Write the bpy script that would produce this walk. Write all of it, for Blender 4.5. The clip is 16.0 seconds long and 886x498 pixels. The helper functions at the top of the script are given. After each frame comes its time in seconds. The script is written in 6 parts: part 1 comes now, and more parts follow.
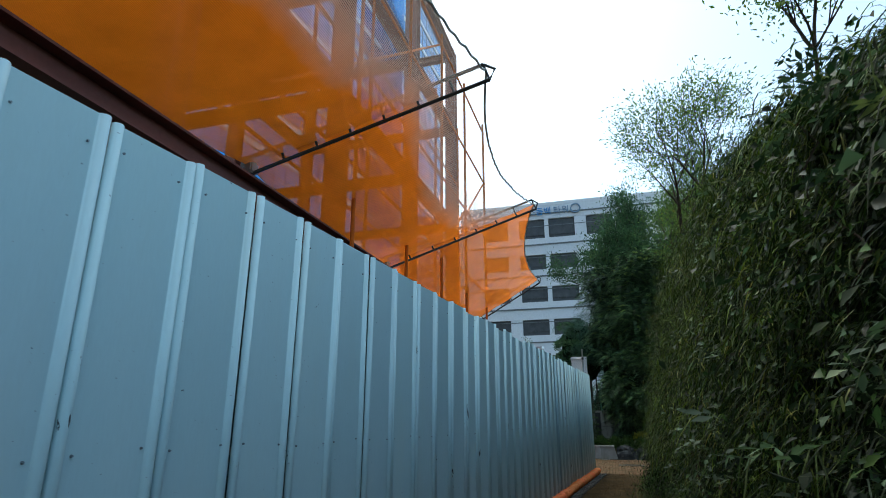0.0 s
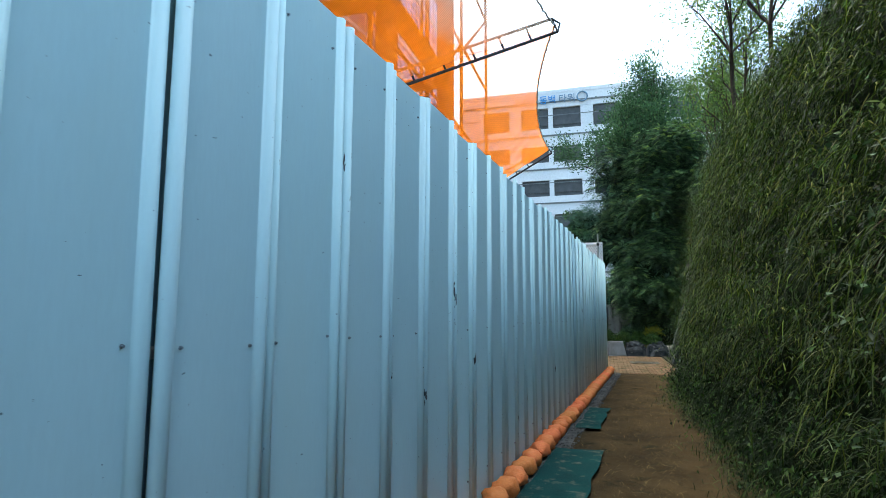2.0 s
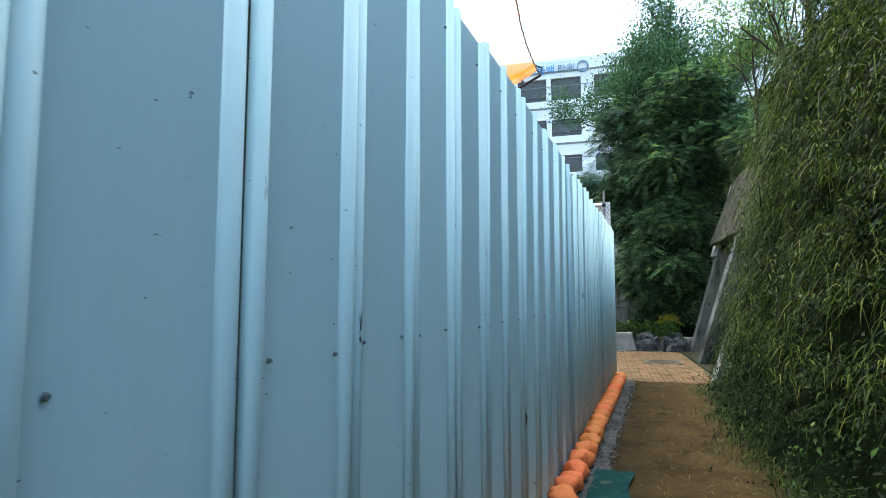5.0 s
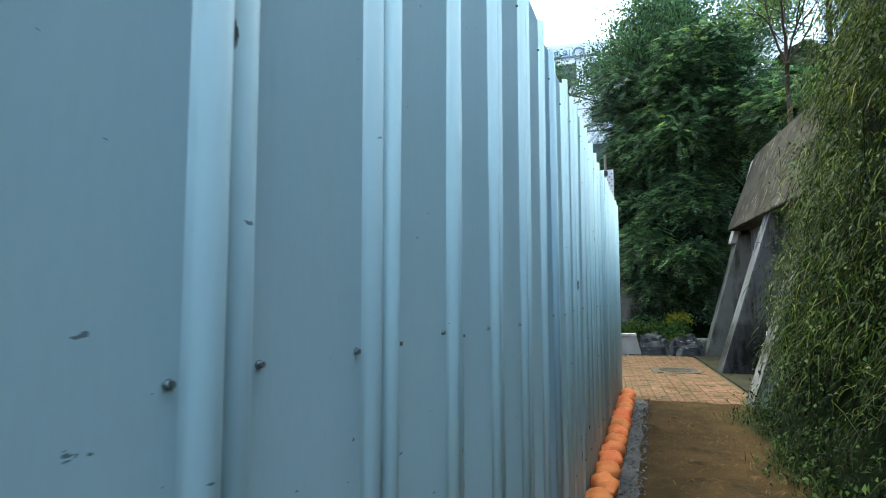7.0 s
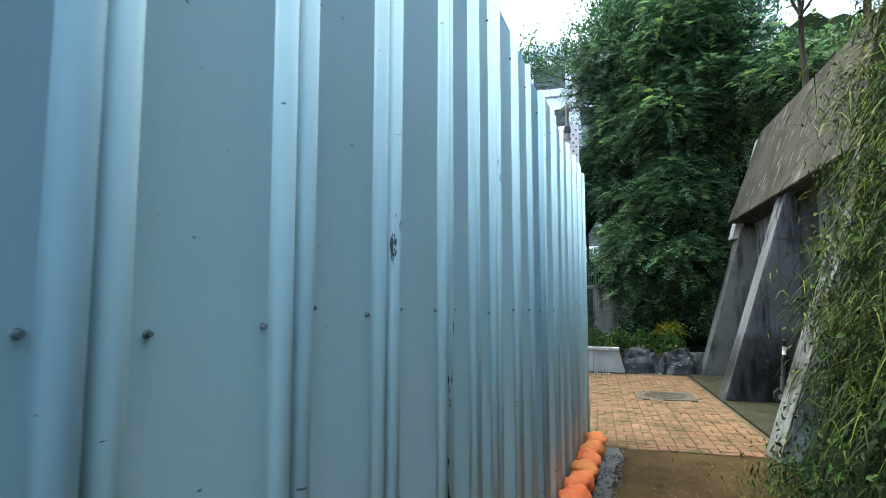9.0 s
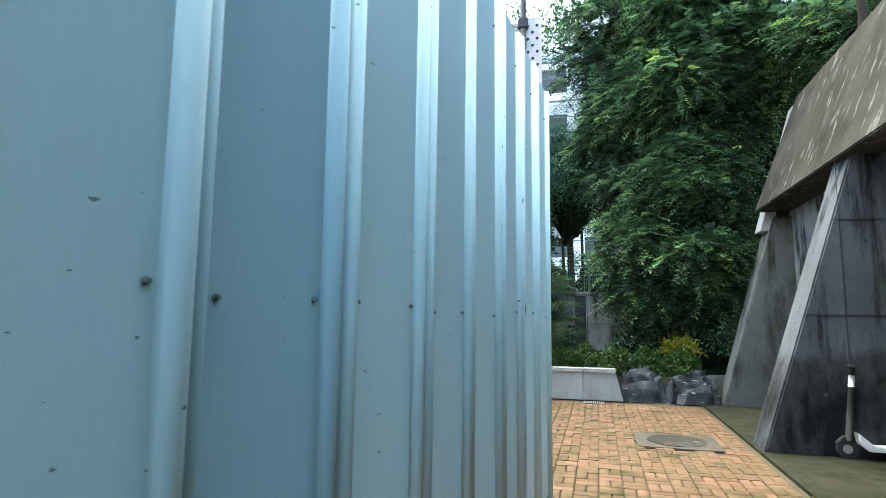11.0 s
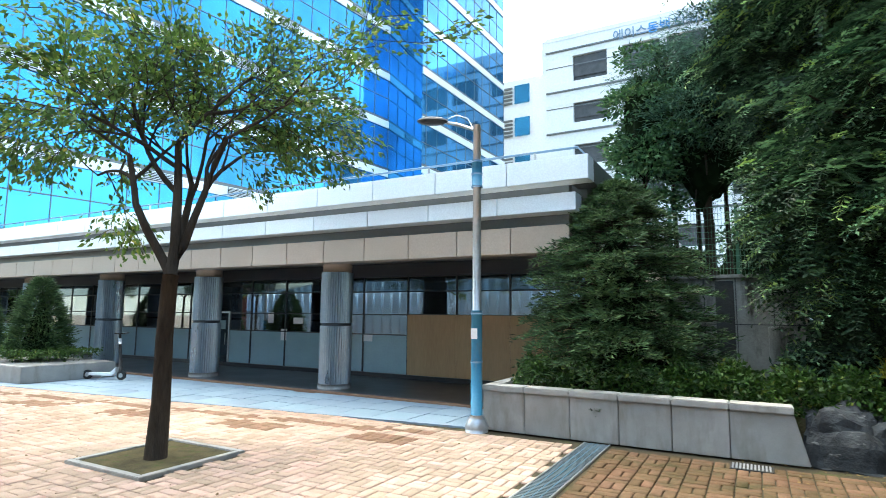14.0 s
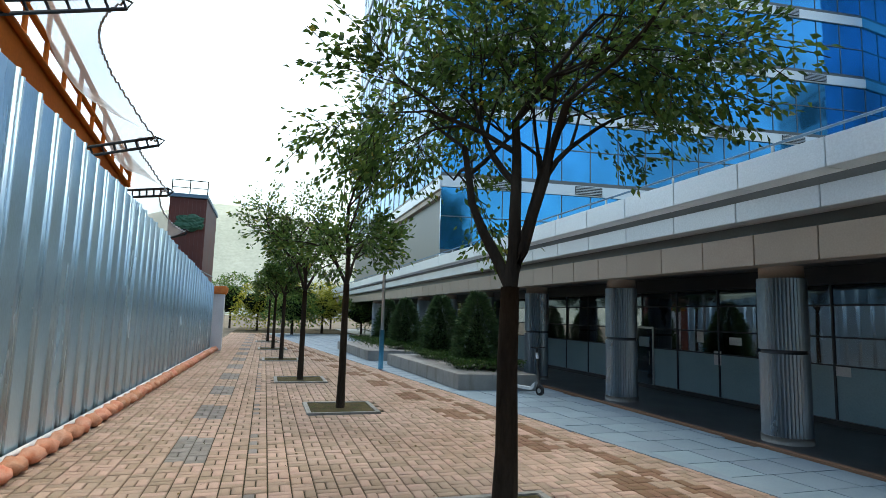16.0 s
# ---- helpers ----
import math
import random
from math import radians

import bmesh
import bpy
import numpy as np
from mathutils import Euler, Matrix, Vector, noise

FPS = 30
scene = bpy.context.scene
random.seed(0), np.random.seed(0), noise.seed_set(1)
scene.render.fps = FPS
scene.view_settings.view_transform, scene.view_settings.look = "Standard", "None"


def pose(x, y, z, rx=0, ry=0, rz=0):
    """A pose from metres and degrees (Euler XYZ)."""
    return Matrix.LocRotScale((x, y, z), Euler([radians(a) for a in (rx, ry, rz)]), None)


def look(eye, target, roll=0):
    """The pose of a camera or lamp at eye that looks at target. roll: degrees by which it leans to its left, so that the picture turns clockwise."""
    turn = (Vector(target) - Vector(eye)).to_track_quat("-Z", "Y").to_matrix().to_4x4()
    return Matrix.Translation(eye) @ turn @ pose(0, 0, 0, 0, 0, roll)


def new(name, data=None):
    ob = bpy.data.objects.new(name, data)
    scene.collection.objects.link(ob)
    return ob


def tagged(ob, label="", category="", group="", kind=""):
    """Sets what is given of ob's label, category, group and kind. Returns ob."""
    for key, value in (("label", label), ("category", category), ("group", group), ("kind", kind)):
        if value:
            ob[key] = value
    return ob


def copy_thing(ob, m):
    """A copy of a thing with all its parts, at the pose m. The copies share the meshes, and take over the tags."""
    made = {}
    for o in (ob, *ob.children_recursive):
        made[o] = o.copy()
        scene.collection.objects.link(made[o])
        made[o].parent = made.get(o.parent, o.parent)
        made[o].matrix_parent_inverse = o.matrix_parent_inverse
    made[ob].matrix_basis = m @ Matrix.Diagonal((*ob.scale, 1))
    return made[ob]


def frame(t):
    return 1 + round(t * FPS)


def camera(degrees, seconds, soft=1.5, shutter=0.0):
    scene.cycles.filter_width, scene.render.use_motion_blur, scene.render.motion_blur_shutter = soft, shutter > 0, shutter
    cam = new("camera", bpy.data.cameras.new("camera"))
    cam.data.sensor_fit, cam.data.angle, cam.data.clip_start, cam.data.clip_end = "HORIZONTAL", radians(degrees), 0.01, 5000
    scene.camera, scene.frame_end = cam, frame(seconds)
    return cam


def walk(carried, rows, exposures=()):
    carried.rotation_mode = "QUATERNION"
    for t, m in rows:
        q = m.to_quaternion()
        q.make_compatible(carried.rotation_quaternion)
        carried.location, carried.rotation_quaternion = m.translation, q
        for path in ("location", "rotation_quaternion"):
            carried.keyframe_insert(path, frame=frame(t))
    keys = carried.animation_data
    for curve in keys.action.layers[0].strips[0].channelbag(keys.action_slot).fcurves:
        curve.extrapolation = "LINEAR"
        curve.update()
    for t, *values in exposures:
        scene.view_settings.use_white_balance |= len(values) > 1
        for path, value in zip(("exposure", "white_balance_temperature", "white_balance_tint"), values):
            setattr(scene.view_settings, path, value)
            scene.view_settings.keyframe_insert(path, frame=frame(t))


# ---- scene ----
cam = camera(76.4, 16.0, soft=0.55, shutter=0.1)
METRES, EYE, TILT, LEAN, TURN = 24.0, 1.8, 0.0, 0.0, 16.3
ROWS = [
    (0.0, 0.0, 0.0, 0.0, 0.0, 16.77, 0.0),
    (0.5, 0.0021, 0.0371, -0.0013, -0.03, 12.56, -0.06),
    (1.0, 0.0013, 0.074, -0.0026, -0.09, 9.71, -0.16),
    (1.5, 0.0054, 0.1107, -0.0024, -0.1, 7.36, -0.12),
    (2.0, 0.0095, 0.1449, -0.0028, -0.16, 6.6, -0.12),
    (2.5, 0.0182, 0.1804, -0.0012, -0.2, 5.93, -0.09),
    (3.0, 0.0272, 0.213, -0.0017, -0.23, 5.78, 0.05),
    (3.5, 0.0357, 0.2472, -0.0008, -0.24, 5.38, 0.01),
    (4.0, 0.0439, 0.2785, -0.0012, -0.27, 5.24, -0.0),
    (6.5, 0.0778, 0.4331, -0.0015, -0.17, 4.69, -0.14),
    (7.0, 0.0879, 0.4617, -0.0028, -0.6, 4.7, 0.09),
    (7.5, 0.0989, 0.4933, -0.0051, -1.09, 4.76, 0.16),
    (8.0, 0.1126, 0.5239, -0.005, -1.31, 4.9, 0.24),
    (10.5, 0.1754, 0.6671, -0.0101, -1.07, 6.81, -0.52),
    (11.0, 0.1858, 0.6991, -0.0103, -0.96, 6.89, -0.62),
    (11.5, 0.197, 0.7267, -0.0111, -0.78, 6.79, -0.7),
    (12.0, 0.2069, 0.7558, -0.0107, -0.4, 6.09, -0.67),
    (12.5, 0.2172, 0.7844, -0.0106, -0.17, 5.98, -0.52),
    (13.0, 0.2252, 0.8154, -0.0114, 1.7, 5.98, -0.5),
    (13.5, 0.234, 0.8443, -0.0112, 4.61, 6.09, -0.3),
    (14.0, 0.2352, 0.8702, -0.0101, 12.55, 6.52, -0.5),
    (14.5, 0.2336, 0.894, -0.0077, 24.65, 6.78, -0.79),
    (15.0, 0.229, 0.9146, -0.0068, 39.88, 6.89, -1.29),
    (15.5, 0.2212, 0.9391, -0.005, 51.37, 6.74, -1.62),
    (16.0, 0.2131, 0.9609, -0.0046, 56.25, 6.74, -1.68),
]
walk(cam, [(t, pose(0, 0, EYE, TILT, LEAN, TURN) @ pose(METRES * x, METRES * y, METRES * z, 90 + pitch, roll, yaw)) for t, x, y, z, yaw, pitch, roll in ROWS],
     exposures=[(t, stops, 6500 if t < 2 else 6700 if t < 12 else 7000, -6 if t < 2 else -3) for t, stops in ((0.0, 1.5), (0.6, 2.15), (1.5, 2.5), (3.0, 2.8), (8.0, 3.2), (11.0, 3.7), (12.5, 3.75), (13.5, 3.6), (14.0, 3.22), (14.5, 3.14), (15.0, 2.58), (15.5, 1.9), (16.0, 1.62))])

# ---- light ----
world = bpy.data.worlds.new("sky_world")
scene.world = world
world.use_nodes = True
wn = world.node_tree
sky = wn.nodes.new("ShaderNodeTexSky")
sky.sky_type = 'NISHITA'
sky.sun_disc = False
sky.sun_elevation = radians(62)
sky.sun_rotation = radians(-55)
sky.air_density, sky.dust_density, sky.ozone_density = 1.0, 3.3, 1.0
wn.nodes["Background"].inputs[1].default_value = 0.15
wn.links.new(sky.outputs[0], wn.nodes["Background"].inputs[0])
sun_data = bpy.data.lights.new("sun", 'SUN')
sun_data.energy, sun_data.angle, sun_data.color = 0.8, radians(60), (1.0, 0.96, 0.90)
sun = new("sun", sun_data)
sun.matrix_world = look((-20, 26, 46), (0, 12, 0))

# ---- materials ----
rng = np.random.default_rng(7)


def ramp(nt, fac, stops):
    r = nt.nodes.new("ShaderNodeValToRGB")
    el = r.color_ramp.elements
    while len(el) < len(stops):
        el.new(0.5)
    for e, (p, c) in zip(el, stops):
        e.position, e.color = p, (*c, 1)
    nt.links.new(fac, r.inputs[0])
    return r.outputs[0]


def noise_of(nt, co, scale, detail=6.0, rough=0.6, stretch=(1, 1, 1)):
    mp = nt.nodes.new("ShaderNodeMapping")
    mp.inputs["Scale"].default_value = stretch
    nt.links.new(co, mp.inputs[0])
    n = nt.nodes.new("ShaderNodeTexNoise")
    n.inputs["Scale"].default_value, n.inputs["Detail"].default_value, n.inputs["Roughness"].default_value = scale, detail, rough
    nt.links.new(mp.outputs[0], n.inputs["Vector"])
    return n.outputs["Fac"]


def mixc(nt, fac, a, b, mode='MIX'):
    m = nt.nodes.new("ShaderNodeMix")
    m.data_type, m.blend_type = 'RGBA', mode
    for sock, v in ((m.inputs[0], fac), (m.inputs[6], a), (m.inputs[7], b)):
        if isinstance(v, (int, float)):
            sock.default_value = v
        elif isinstance(v, tuple):
            sock.default_value = (*v, 1)
        else:
            nt.links.new(v, sock)
    return m.outputs[2]


def surface(name, c1, c2, rough=0.6, metal=0.0, big=1.2, fine=30.0, bump=0.15, stretch=(1, 1, 1), stain=None, stain_at=(0.55, 0.7), spread=0.0, island=False, spec=0.5, translucent=0.0, stain_stretch=(1, 1, 0.25), scuff=False, grain=0.35):
    """Paint, stone, wood: two colours mixed at a large scale, fine grain, optional stains and a spread from piece to piece."""
    m = bpy.data.materials.new(name)
    m.use_nodes = True
    nt = m.node_tree
    b = nt.nodes["Principled BSDF"]
    tc = nt.nodes.new("ShaderNodeTexCoord").outputs["Object"]
    if not island and spread == 0:
        tc = nt.nodes.new("ShaderNodeNewGeometry").outputs["Position"]
    raw = tc
    if spread and not island:
        off = nt.nodes.new("ShaderNodeVectorMath")
        off.operation = 'MULTIPLY_ADD'
        off.inputs[1].default_value = (37, 23, 51)
        nt.links.new(nt.nodes.new("ShaderNodeObjectInfo").outputs["Random"], off.inputs[0])
        nt.links.new(tc, off.inputs[2])
        tc = off.outputs[0]
    n1 = noise_of(nt, tc, big, 5, 0.6, stretch)
    col = ramp(nt, n1, [(0.3, c1), (0.7, c2)])
    n2 = noise_of(nt, tc, fine, 4, 0.6, stretch)
    col = mixc(nt, grain, col, ramp(nt, n2, [(0.3, (0.55, 0.55, 0.55)), (0.7, (1, 1, 1))]), 'MULTIPLY')
    if stain:
        n3 = noise_of(nt, tc, big * 1.7, 8, 0.65, stain_stretch)
        col = mixc(nt, ramp(nt, n3, [(stain_at[0], (0, 0, 0)), (stain_at[1], (1, 1, 1))]), col, stain)
    if scuff:
        n4 = noise_of(nt, tc, 30.0, 4, 0.6, (1, 1, 0.25))
        n5 = noise_of(nt, tc, 1.3, 2)
        sep = nt.nodes.new("ShaderNodeSeparateXYZ")
        nt.links.new(raw, sep.inputs[0])
        near = nt.nodes.new("ShaderNodeMath")
        near.operation = 'LESS_THAN'
        near.inputs[1].default_value = 0.075
        nt.links.new(sep.outputs[1], near.inputs[0])
        rib = nt.nodes.new("ShaderNodeMath")
        rib.operation = 'MULTIPLY'
        nt.links.new(near.outputs[0], rib.inputs[0])
        nt.links.new(ramp(nt, n4, [(0.615, (0, 0, 0)), (0.63, (1, 1, 1))]), rib.inputs[1])
        pick = nt.nodes.new("ShaderNodeMath")
        pick.operation = 'MULTIPLY'
        nt.links.new(rib.outputs[0], pick.inputs[0])
        nt.links.new(ramp(nt, n5, [(0.57, (0, 0, 0)), (0.60, (1, 1, 1))]), pick.inputs[1])
        n6 = noise_of(nt, tc, 22.0, 3, 0.5, (1, 1, 2.5))
        col = mixc(nt, ramp(nt, n6, [(0.735, (0, 0, 0)), (0.745, (1, 1, 1))]), col, (0.16, 0.22, 0.24))
        col = mixc(nt, pick.outputs[0], col, (0.05, 0.06, 0.065))
    if spread:
        if island:
            rnd = nt.nodes.new("ShaderNodeNewGeometry").outputs["Random Per Island"]
        else:
            rnd = nt.nodes.new("ShaderNodeObjectInfo").outputs["Random"]
        hs = nt.nodes.new("ShaderNodeHueSaturation")
        mr = nt.nodes.new("ShaderNodeMapRange")
        mr.inputs[3].default_value, mr.inputs[4].default_value = 1 - spread, 1 + spread
        nt.links.new(rnd, mr.inputs[0])
        nt.links.new(mr.outputs[0], hs.inputs["Value"])
        mh = nt.nodes.new("ShaderNodeMapRange")
        mh.inputs[3].default_value, mh.inputs[4].default_value = 0.5 + spread * 0.06, 0.5 - spread * 0.06
        nt.links.new(rnd, mh.inputs[0])
        nt.links.new(mh.outputs[0], hs.inputs["Hue"])
        nt.links.new(col, hs.inputs["Color"])
        col = hs.outputs[0]
    nt.links.new(col, b.inputs["Base Color"])
    b.inputs["Metallic"].default_value = metal
    b.inputs["Specular IOR Level"].default_value = min(spec, 0.06) if rough > 0.8 else spec
    mr = nt.nodes.new("ShaderNodeMapRange")
    mr.inputs[3].default_value, mr.inputs[4].default_value = max(rough - 0.12, 0.03), min(rough + 0.12, 1)
    nt.links.new(n1, mr.inputs[0])
    nt.links.new(mr.outputs[0], b.inputs["Roughness"])
    if bump:
        bp = nt.nodes.new("ShaderNodeBump")
        bp.inputs["Strength"].default_value, bp.inputs["Distance"].default_value = bump, 0.02
        nt.links.new(n2, bp.inputs["Height"])
        nt.links.new(bp.outputs[0], b.inputs["Normal"])
    if translucent:
        t = nt.nodes.new("ShaderNodeBsdfTranslucent")
        nt.links.new(col, t.inputs[0])
        mx = nt.nodes.new("ShaderNodeMixShader")
        mx.inputs[0].default_value = translucent
        nt.links.new(b.outputs[0], mx.inputs[1])
        nt.links.new(t.outputs[0], mx.inputs[2])
        nt.links.new(mx.outputs[0], nt.nodes["Material Output"].inputs[0])
    return m


def leaf_mat(name, dark, light, accent=None, translucent=0.35, gloss=0.25, deep=False):
    m = bpy.data.materials.new(name)
    m.use_nodes = True
    nt = m.node_tree
    b = nt.nodes["Principled BSDF"]
    rnd = nt.nodes.new("ShaderNodeNewGeometry").outputs["Random Per Island"]
    stops = [(0.0, dark), (0.75, light)] + ([(0.93, light), (1.0, accent)] if accent else [])
    # Most leaves near-black for shaded gaps, a few bright for lit tips.
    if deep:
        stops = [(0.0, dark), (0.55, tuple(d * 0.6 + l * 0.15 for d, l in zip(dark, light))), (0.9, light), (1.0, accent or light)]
    col = ramp(nt, rnd, stops)
    pos = nt.nodes.new("ShaderNodeNewGeometry").outputs["Position"]
    col = mixc(nt, 0.5, col, ramp(nt, noise_of(nt, pos, 0.9, 3), [(0.3, (0.3, 0.36, 0.32)), (0.7, (1.2, 1.2, 1.1))]), 'MULTIPLY')
    nt.links.new(col, b.inputs["Base Color"])
    b.inputs["Roughness"].default_value = 0.6
    b.inputs["Specular IOR Level"].default_value = gloss
    t = nt.nodes.new("ShaderNodeBsdfTranslucent")
    nt.links.new(col, t.inputs[0])
    mx = nt.nodes.new("ShaderNodeMixShader")
    mx.inputs[0].default_value = translucent
    nt.links.new(b.outputs[0], mx.inputs[1])
    nt.links.new(t.outputs[0], mx.inputs[2])
    nt.links.new(mx.outputs[0], nt.nodes["Material Output"].inputs[0])
    return m


def net_mat(name, inner, outer, open_in, open_out, turn=(0.4, 0.8)):
    """Fine woven safety net, dense along its inner edge and thin further out: part of the light goes straight through."""
    m = bpy.data.materials.new(name)
    m.use_nodes = True
    nt = m.node_tree
    b = nt.nodes["Principled BSDF"]
    pos = nt.nodes.new("ShaderNodeNewGeometry").outputs["Position"]
    sep = nt.nodes.new("ShaderNodeSeparateXYZ")
    nt.links.new(nt.nodes.new("ShaderNodeUVMap").outputs[0], sep.inputs[0])
    wob = nt.nodes.new("ShaderNodeMath")
    wob.operation = 'MULTIPLY_ADD'
    wob.inputs[1].default_value = 0.25
    nt.links.new(noise_of(nt, pos, 0.6, 3), wob.inputs[0])
    nt.links.new(sep.outputs[1], wob.inputs[2])
    stops = [(turn[0] + 0.12, 0.0), (turn[1] + 0.12, 1.0)]
    fac = ramp(nt, wob.outputs[0], [(p, (v, v, v)) for p, v in stops])
    n = noise_of(nt, pos, 1.3, 4)
    col = mixc(nt, fac, ramp(nt, n, [(0.3, tuple(c * 0.75 for c in inner)), (0.7, inner)]), outer)
    nt.links.new(col, b.inputs["Base Color"])
    b.inputs["Roughness"].default_value = 0.7
    tl = nt.nodes.new("ShaderNodeBsdfTranslucent")
    nt.links.new(col, tl.inputs[0])
    a = nt.nodes.new("ShaderNodeMixShader")
    a.inputs[0].default_value = 0.55
    nt.links.new(b.outputs[0], a.inputs[1])
    nt.links.new(tl.outputs[0], a.inputs[2])
    tr = nt.nodes.new("ShaderNodeBsdfTransparent")
    mx = nt.nodes.new("ShaderNodeMixShader")
    wv = nt.nodes.new("ShaderNodeTexWave")
    wv.inputs["Scale"].default_value = 22
    wv.inputs["Distortion"].default_value = 1.5
    nt.links.new(pos, wv.inputs["Vector"])
    share = nt.nodes.new("ShaderNodeMapRange")
    share.inputs[3].default_value, share.inputs[4].default_value = open_in, open_out
    nt.links.new(fac, share.inputs[0])
    mr = nt.nodes.new("ShaderNodeMath")
    mr.operation = 'MULTIPLY_ADD'
    mr.inputs[1].default_value = 0.16
    nt.links.new(wv.outputs["Fac"], mr.inputs[0])
    nt.links.new(share.outputs[0], mr.inputs[2])
    nt.links.new(mr.outputs[0], mx.inputs[0])
    nt.links.new(a.outputs[0], mx.inputs[1])
    nt.links.new(tr.outputs[0], mx.inputs[2])
    nt.links.new(mx.outputs[0], nt.nodes["Material Output"].inputs[0])
    return m


def glass_mat(name, tint, rough=0.03, dark=0.5):
    """Coated facade glass: a dark tinted body under a mirror-like coat."""
    m = bpy.data.materials.new(name)
    m.use_nodes = True
    nt = m.node_tree
    b = nt.nodes["Principled BSDF"]
    rnd = nt.nodes.new("ShaderNodeObjectInfo").outputs["Random"]
    pos = nt.nodes.new("ShaderNodeNewGeometry").outputs["Position"]
    col = ramp(nt, noise_of(nt, pos, 0.12, 4), [(0.35, tuple(c * dark for c in tint)), (0.65, tint)])
    nt.links.new(col, b.inputs["Base Color"])
    b.inputs["Metallic"].default_value = 0.75
    b.inputs["Roughness"].default_value = rough
    bp = nt.nodes.new("ShaderNodeBump")
    bp.inputs["Strength"].default_value, bp.inputs["Distance"].default_value = 0.08, 0.05
    nt.links.new(noise_of(nt, pos, 0.7, 2), bp.inputs["Height"])
    nt.links.new(bp.outputs[0], b.inputs["Normal"])
    return m


def pane_mat(name, tint, through_share=0.5):
    """Clear dark shop window: reflects like glass and lets part of the room show."""
    m = bpy.data.materials.new(name)
    m.use_nodes = True
    nt = m.node_tree
    nt.nodes.remove(nt.nodes["Principled BSDF"])
    g = nt.nodes.new("ShaderNodeBsdfGlossy")
    g.inputs["Color"].default_value, g.inputs["Roughness"].default_value = (0.9, 0.95, 1, 1), 0.02
    t = nt.nodes.new("ShaderNodeBsdfTransparent")
    t.inputs[0].default_value = (*tint, 1)
    fr = nt.nodes.new("ShaderNodeFresnel")
    fr.inputs[0].default_value = 3.4
    mx = nt.nodes.new("ShaderNodeMixShader")
    nt.links.new(fr.outputs[0], mx.inputs[0])
    nt.links.new(t.outputs[0], mx.inputs[1])
    nt.links.new(g.outputs[0], mx.inputs[2])
    nt.links.new(mx.outputs[0], nt.nodes["Material Output"].inputs[0])
    return m


M_FENCE = surface("painted_steel_sheet", (0.455, 0.635, 0.66), (0.525, 0.705, 0.725), 0.55, 0.0, 0.7, 60, 0.03, stretch=(1, 1, 0.2), stain=(0.48, 0.63, 0.62), stain_at=(0.5, 0.8), spread=0.05, scuff=True, spec=0.2, grain=0.08)
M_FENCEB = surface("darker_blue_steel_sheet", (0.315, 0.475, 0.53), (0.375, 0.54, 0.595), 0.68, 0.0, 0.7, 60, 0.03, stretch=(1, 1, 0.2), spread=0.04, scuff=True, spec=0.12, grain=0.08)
M_FRONT = surface("bright_steel_sheet", (0.38, 0.55, 0.66), (0.46, 0.63, 0.74), 0.25, 0.45, 0.7, 60, 0.03, stretch=(1, 1, 0.2), spread=0.05)
M_DARKMETAL = surface("dark_metal", (0.03, 0.035, 0.04), (0.06, 0.065, 0.07), 0.5, 0.6)
M_STEEL = surface("galvanised_steel", (0.42, 0.44, 0.46), (0.55, 0.57, 0.58), 0.35, 0.8)
M_REDSTEEL = surface("red_primer_steel", (0.12, 0.035, 0.03), (0.2, 0.06, 0.045), 0.6, 0.0, 0.8, 20, 0.1)
M_ORANGE = surface("orange_painted_steel", (0.45, 0.105, 0.014), (0.55, 0.145, 0.022), 0.7, 0.0, 0.8, 20, 0.1, spec=0.06)
M_NET = net_mat("orange_safety_net", (0.92, 0.22, 0.012), (0.78, 0.66, 0.58), 0.08, 0.72, (0.60, 0.92))
M_FLAP = net_mat("dense_orange_net", (0.92, 0.22, 0.012), (0.92, 0.24, 0.015), 0.12, 0.2)
M_ROPE = surface("grey_rope", (0.40, 0.40, 0.41), (0.62, 0.62, 0.63), 0.9)
M_BAG = surface("orange_sandbag", (0.75, 0.16, 0.03), (0.85, 0.26, 0.07), 0.75, 0.0, 6, 60, 0.5, spread=0.12)
M_BAGP = surface("faded_sandbag", (0.62, 0.20, 0.09), (0.70, 0.40, 0.28), 0.75, 0.0, 7, 60, 0.5, spread=0.12)
M_DIRT = surface("trodden_earth", (0.030, 0.020, 0.009), (0.072, 0.047, 0.021), 0.95, 0.0, 1.6, 45, 1.0, stain=(0.014, 0.014, 0.006))
M_GROUND = surface("ground", (0.10, 0.09, 0.075), (0.17, 0.15, 0.12), 0.95, 0.0, 0.4, 20, 0.5)
M_GRAVEL = surface("grey_gravel", (0.075, 0.075, 0.07), (0.155, 0.15, 0.14), 0.95, 0.0, 3, 90, 1.0)
M_PEBBLE = surface("grey_pebbles", (0.07, 0.07, 0.068), (0.17, 0.165, 0.16), 0.9, 0.0, 3, 40, 0.3, spread=0.4, island=True)
M_MATGREEN = surface("green_ground_sheet", (0.006, 0.035, 0.033), (0.012, 0.06, 0.055), 0.85, 0.0, 3, 60, 0.3, stain=(0.12, 0.11, 0.08))
M_BRICK = surface("paving_brick", (0.355, 0.243, 0.178), (0.455, 0.332, 0.256), 0.85, 0.0, 1.5, 70, 0.4, spread=0.14)
M_BRICKS = surface("paving_bricks", (0.385, 0.270, 0.205), (0.49, 0.365, 0.29), 0.85, 0.0, 0.5, 70, 0.4, spread=0.2, island=True)
M_BRICKD = surface("brown_paving_bricks", (0.20, 0.12, 0.08), (0.27, 0.17, 0.115), 0.85, 0.0, 0.5, 70, 0.4, spread=0.15, island=True)
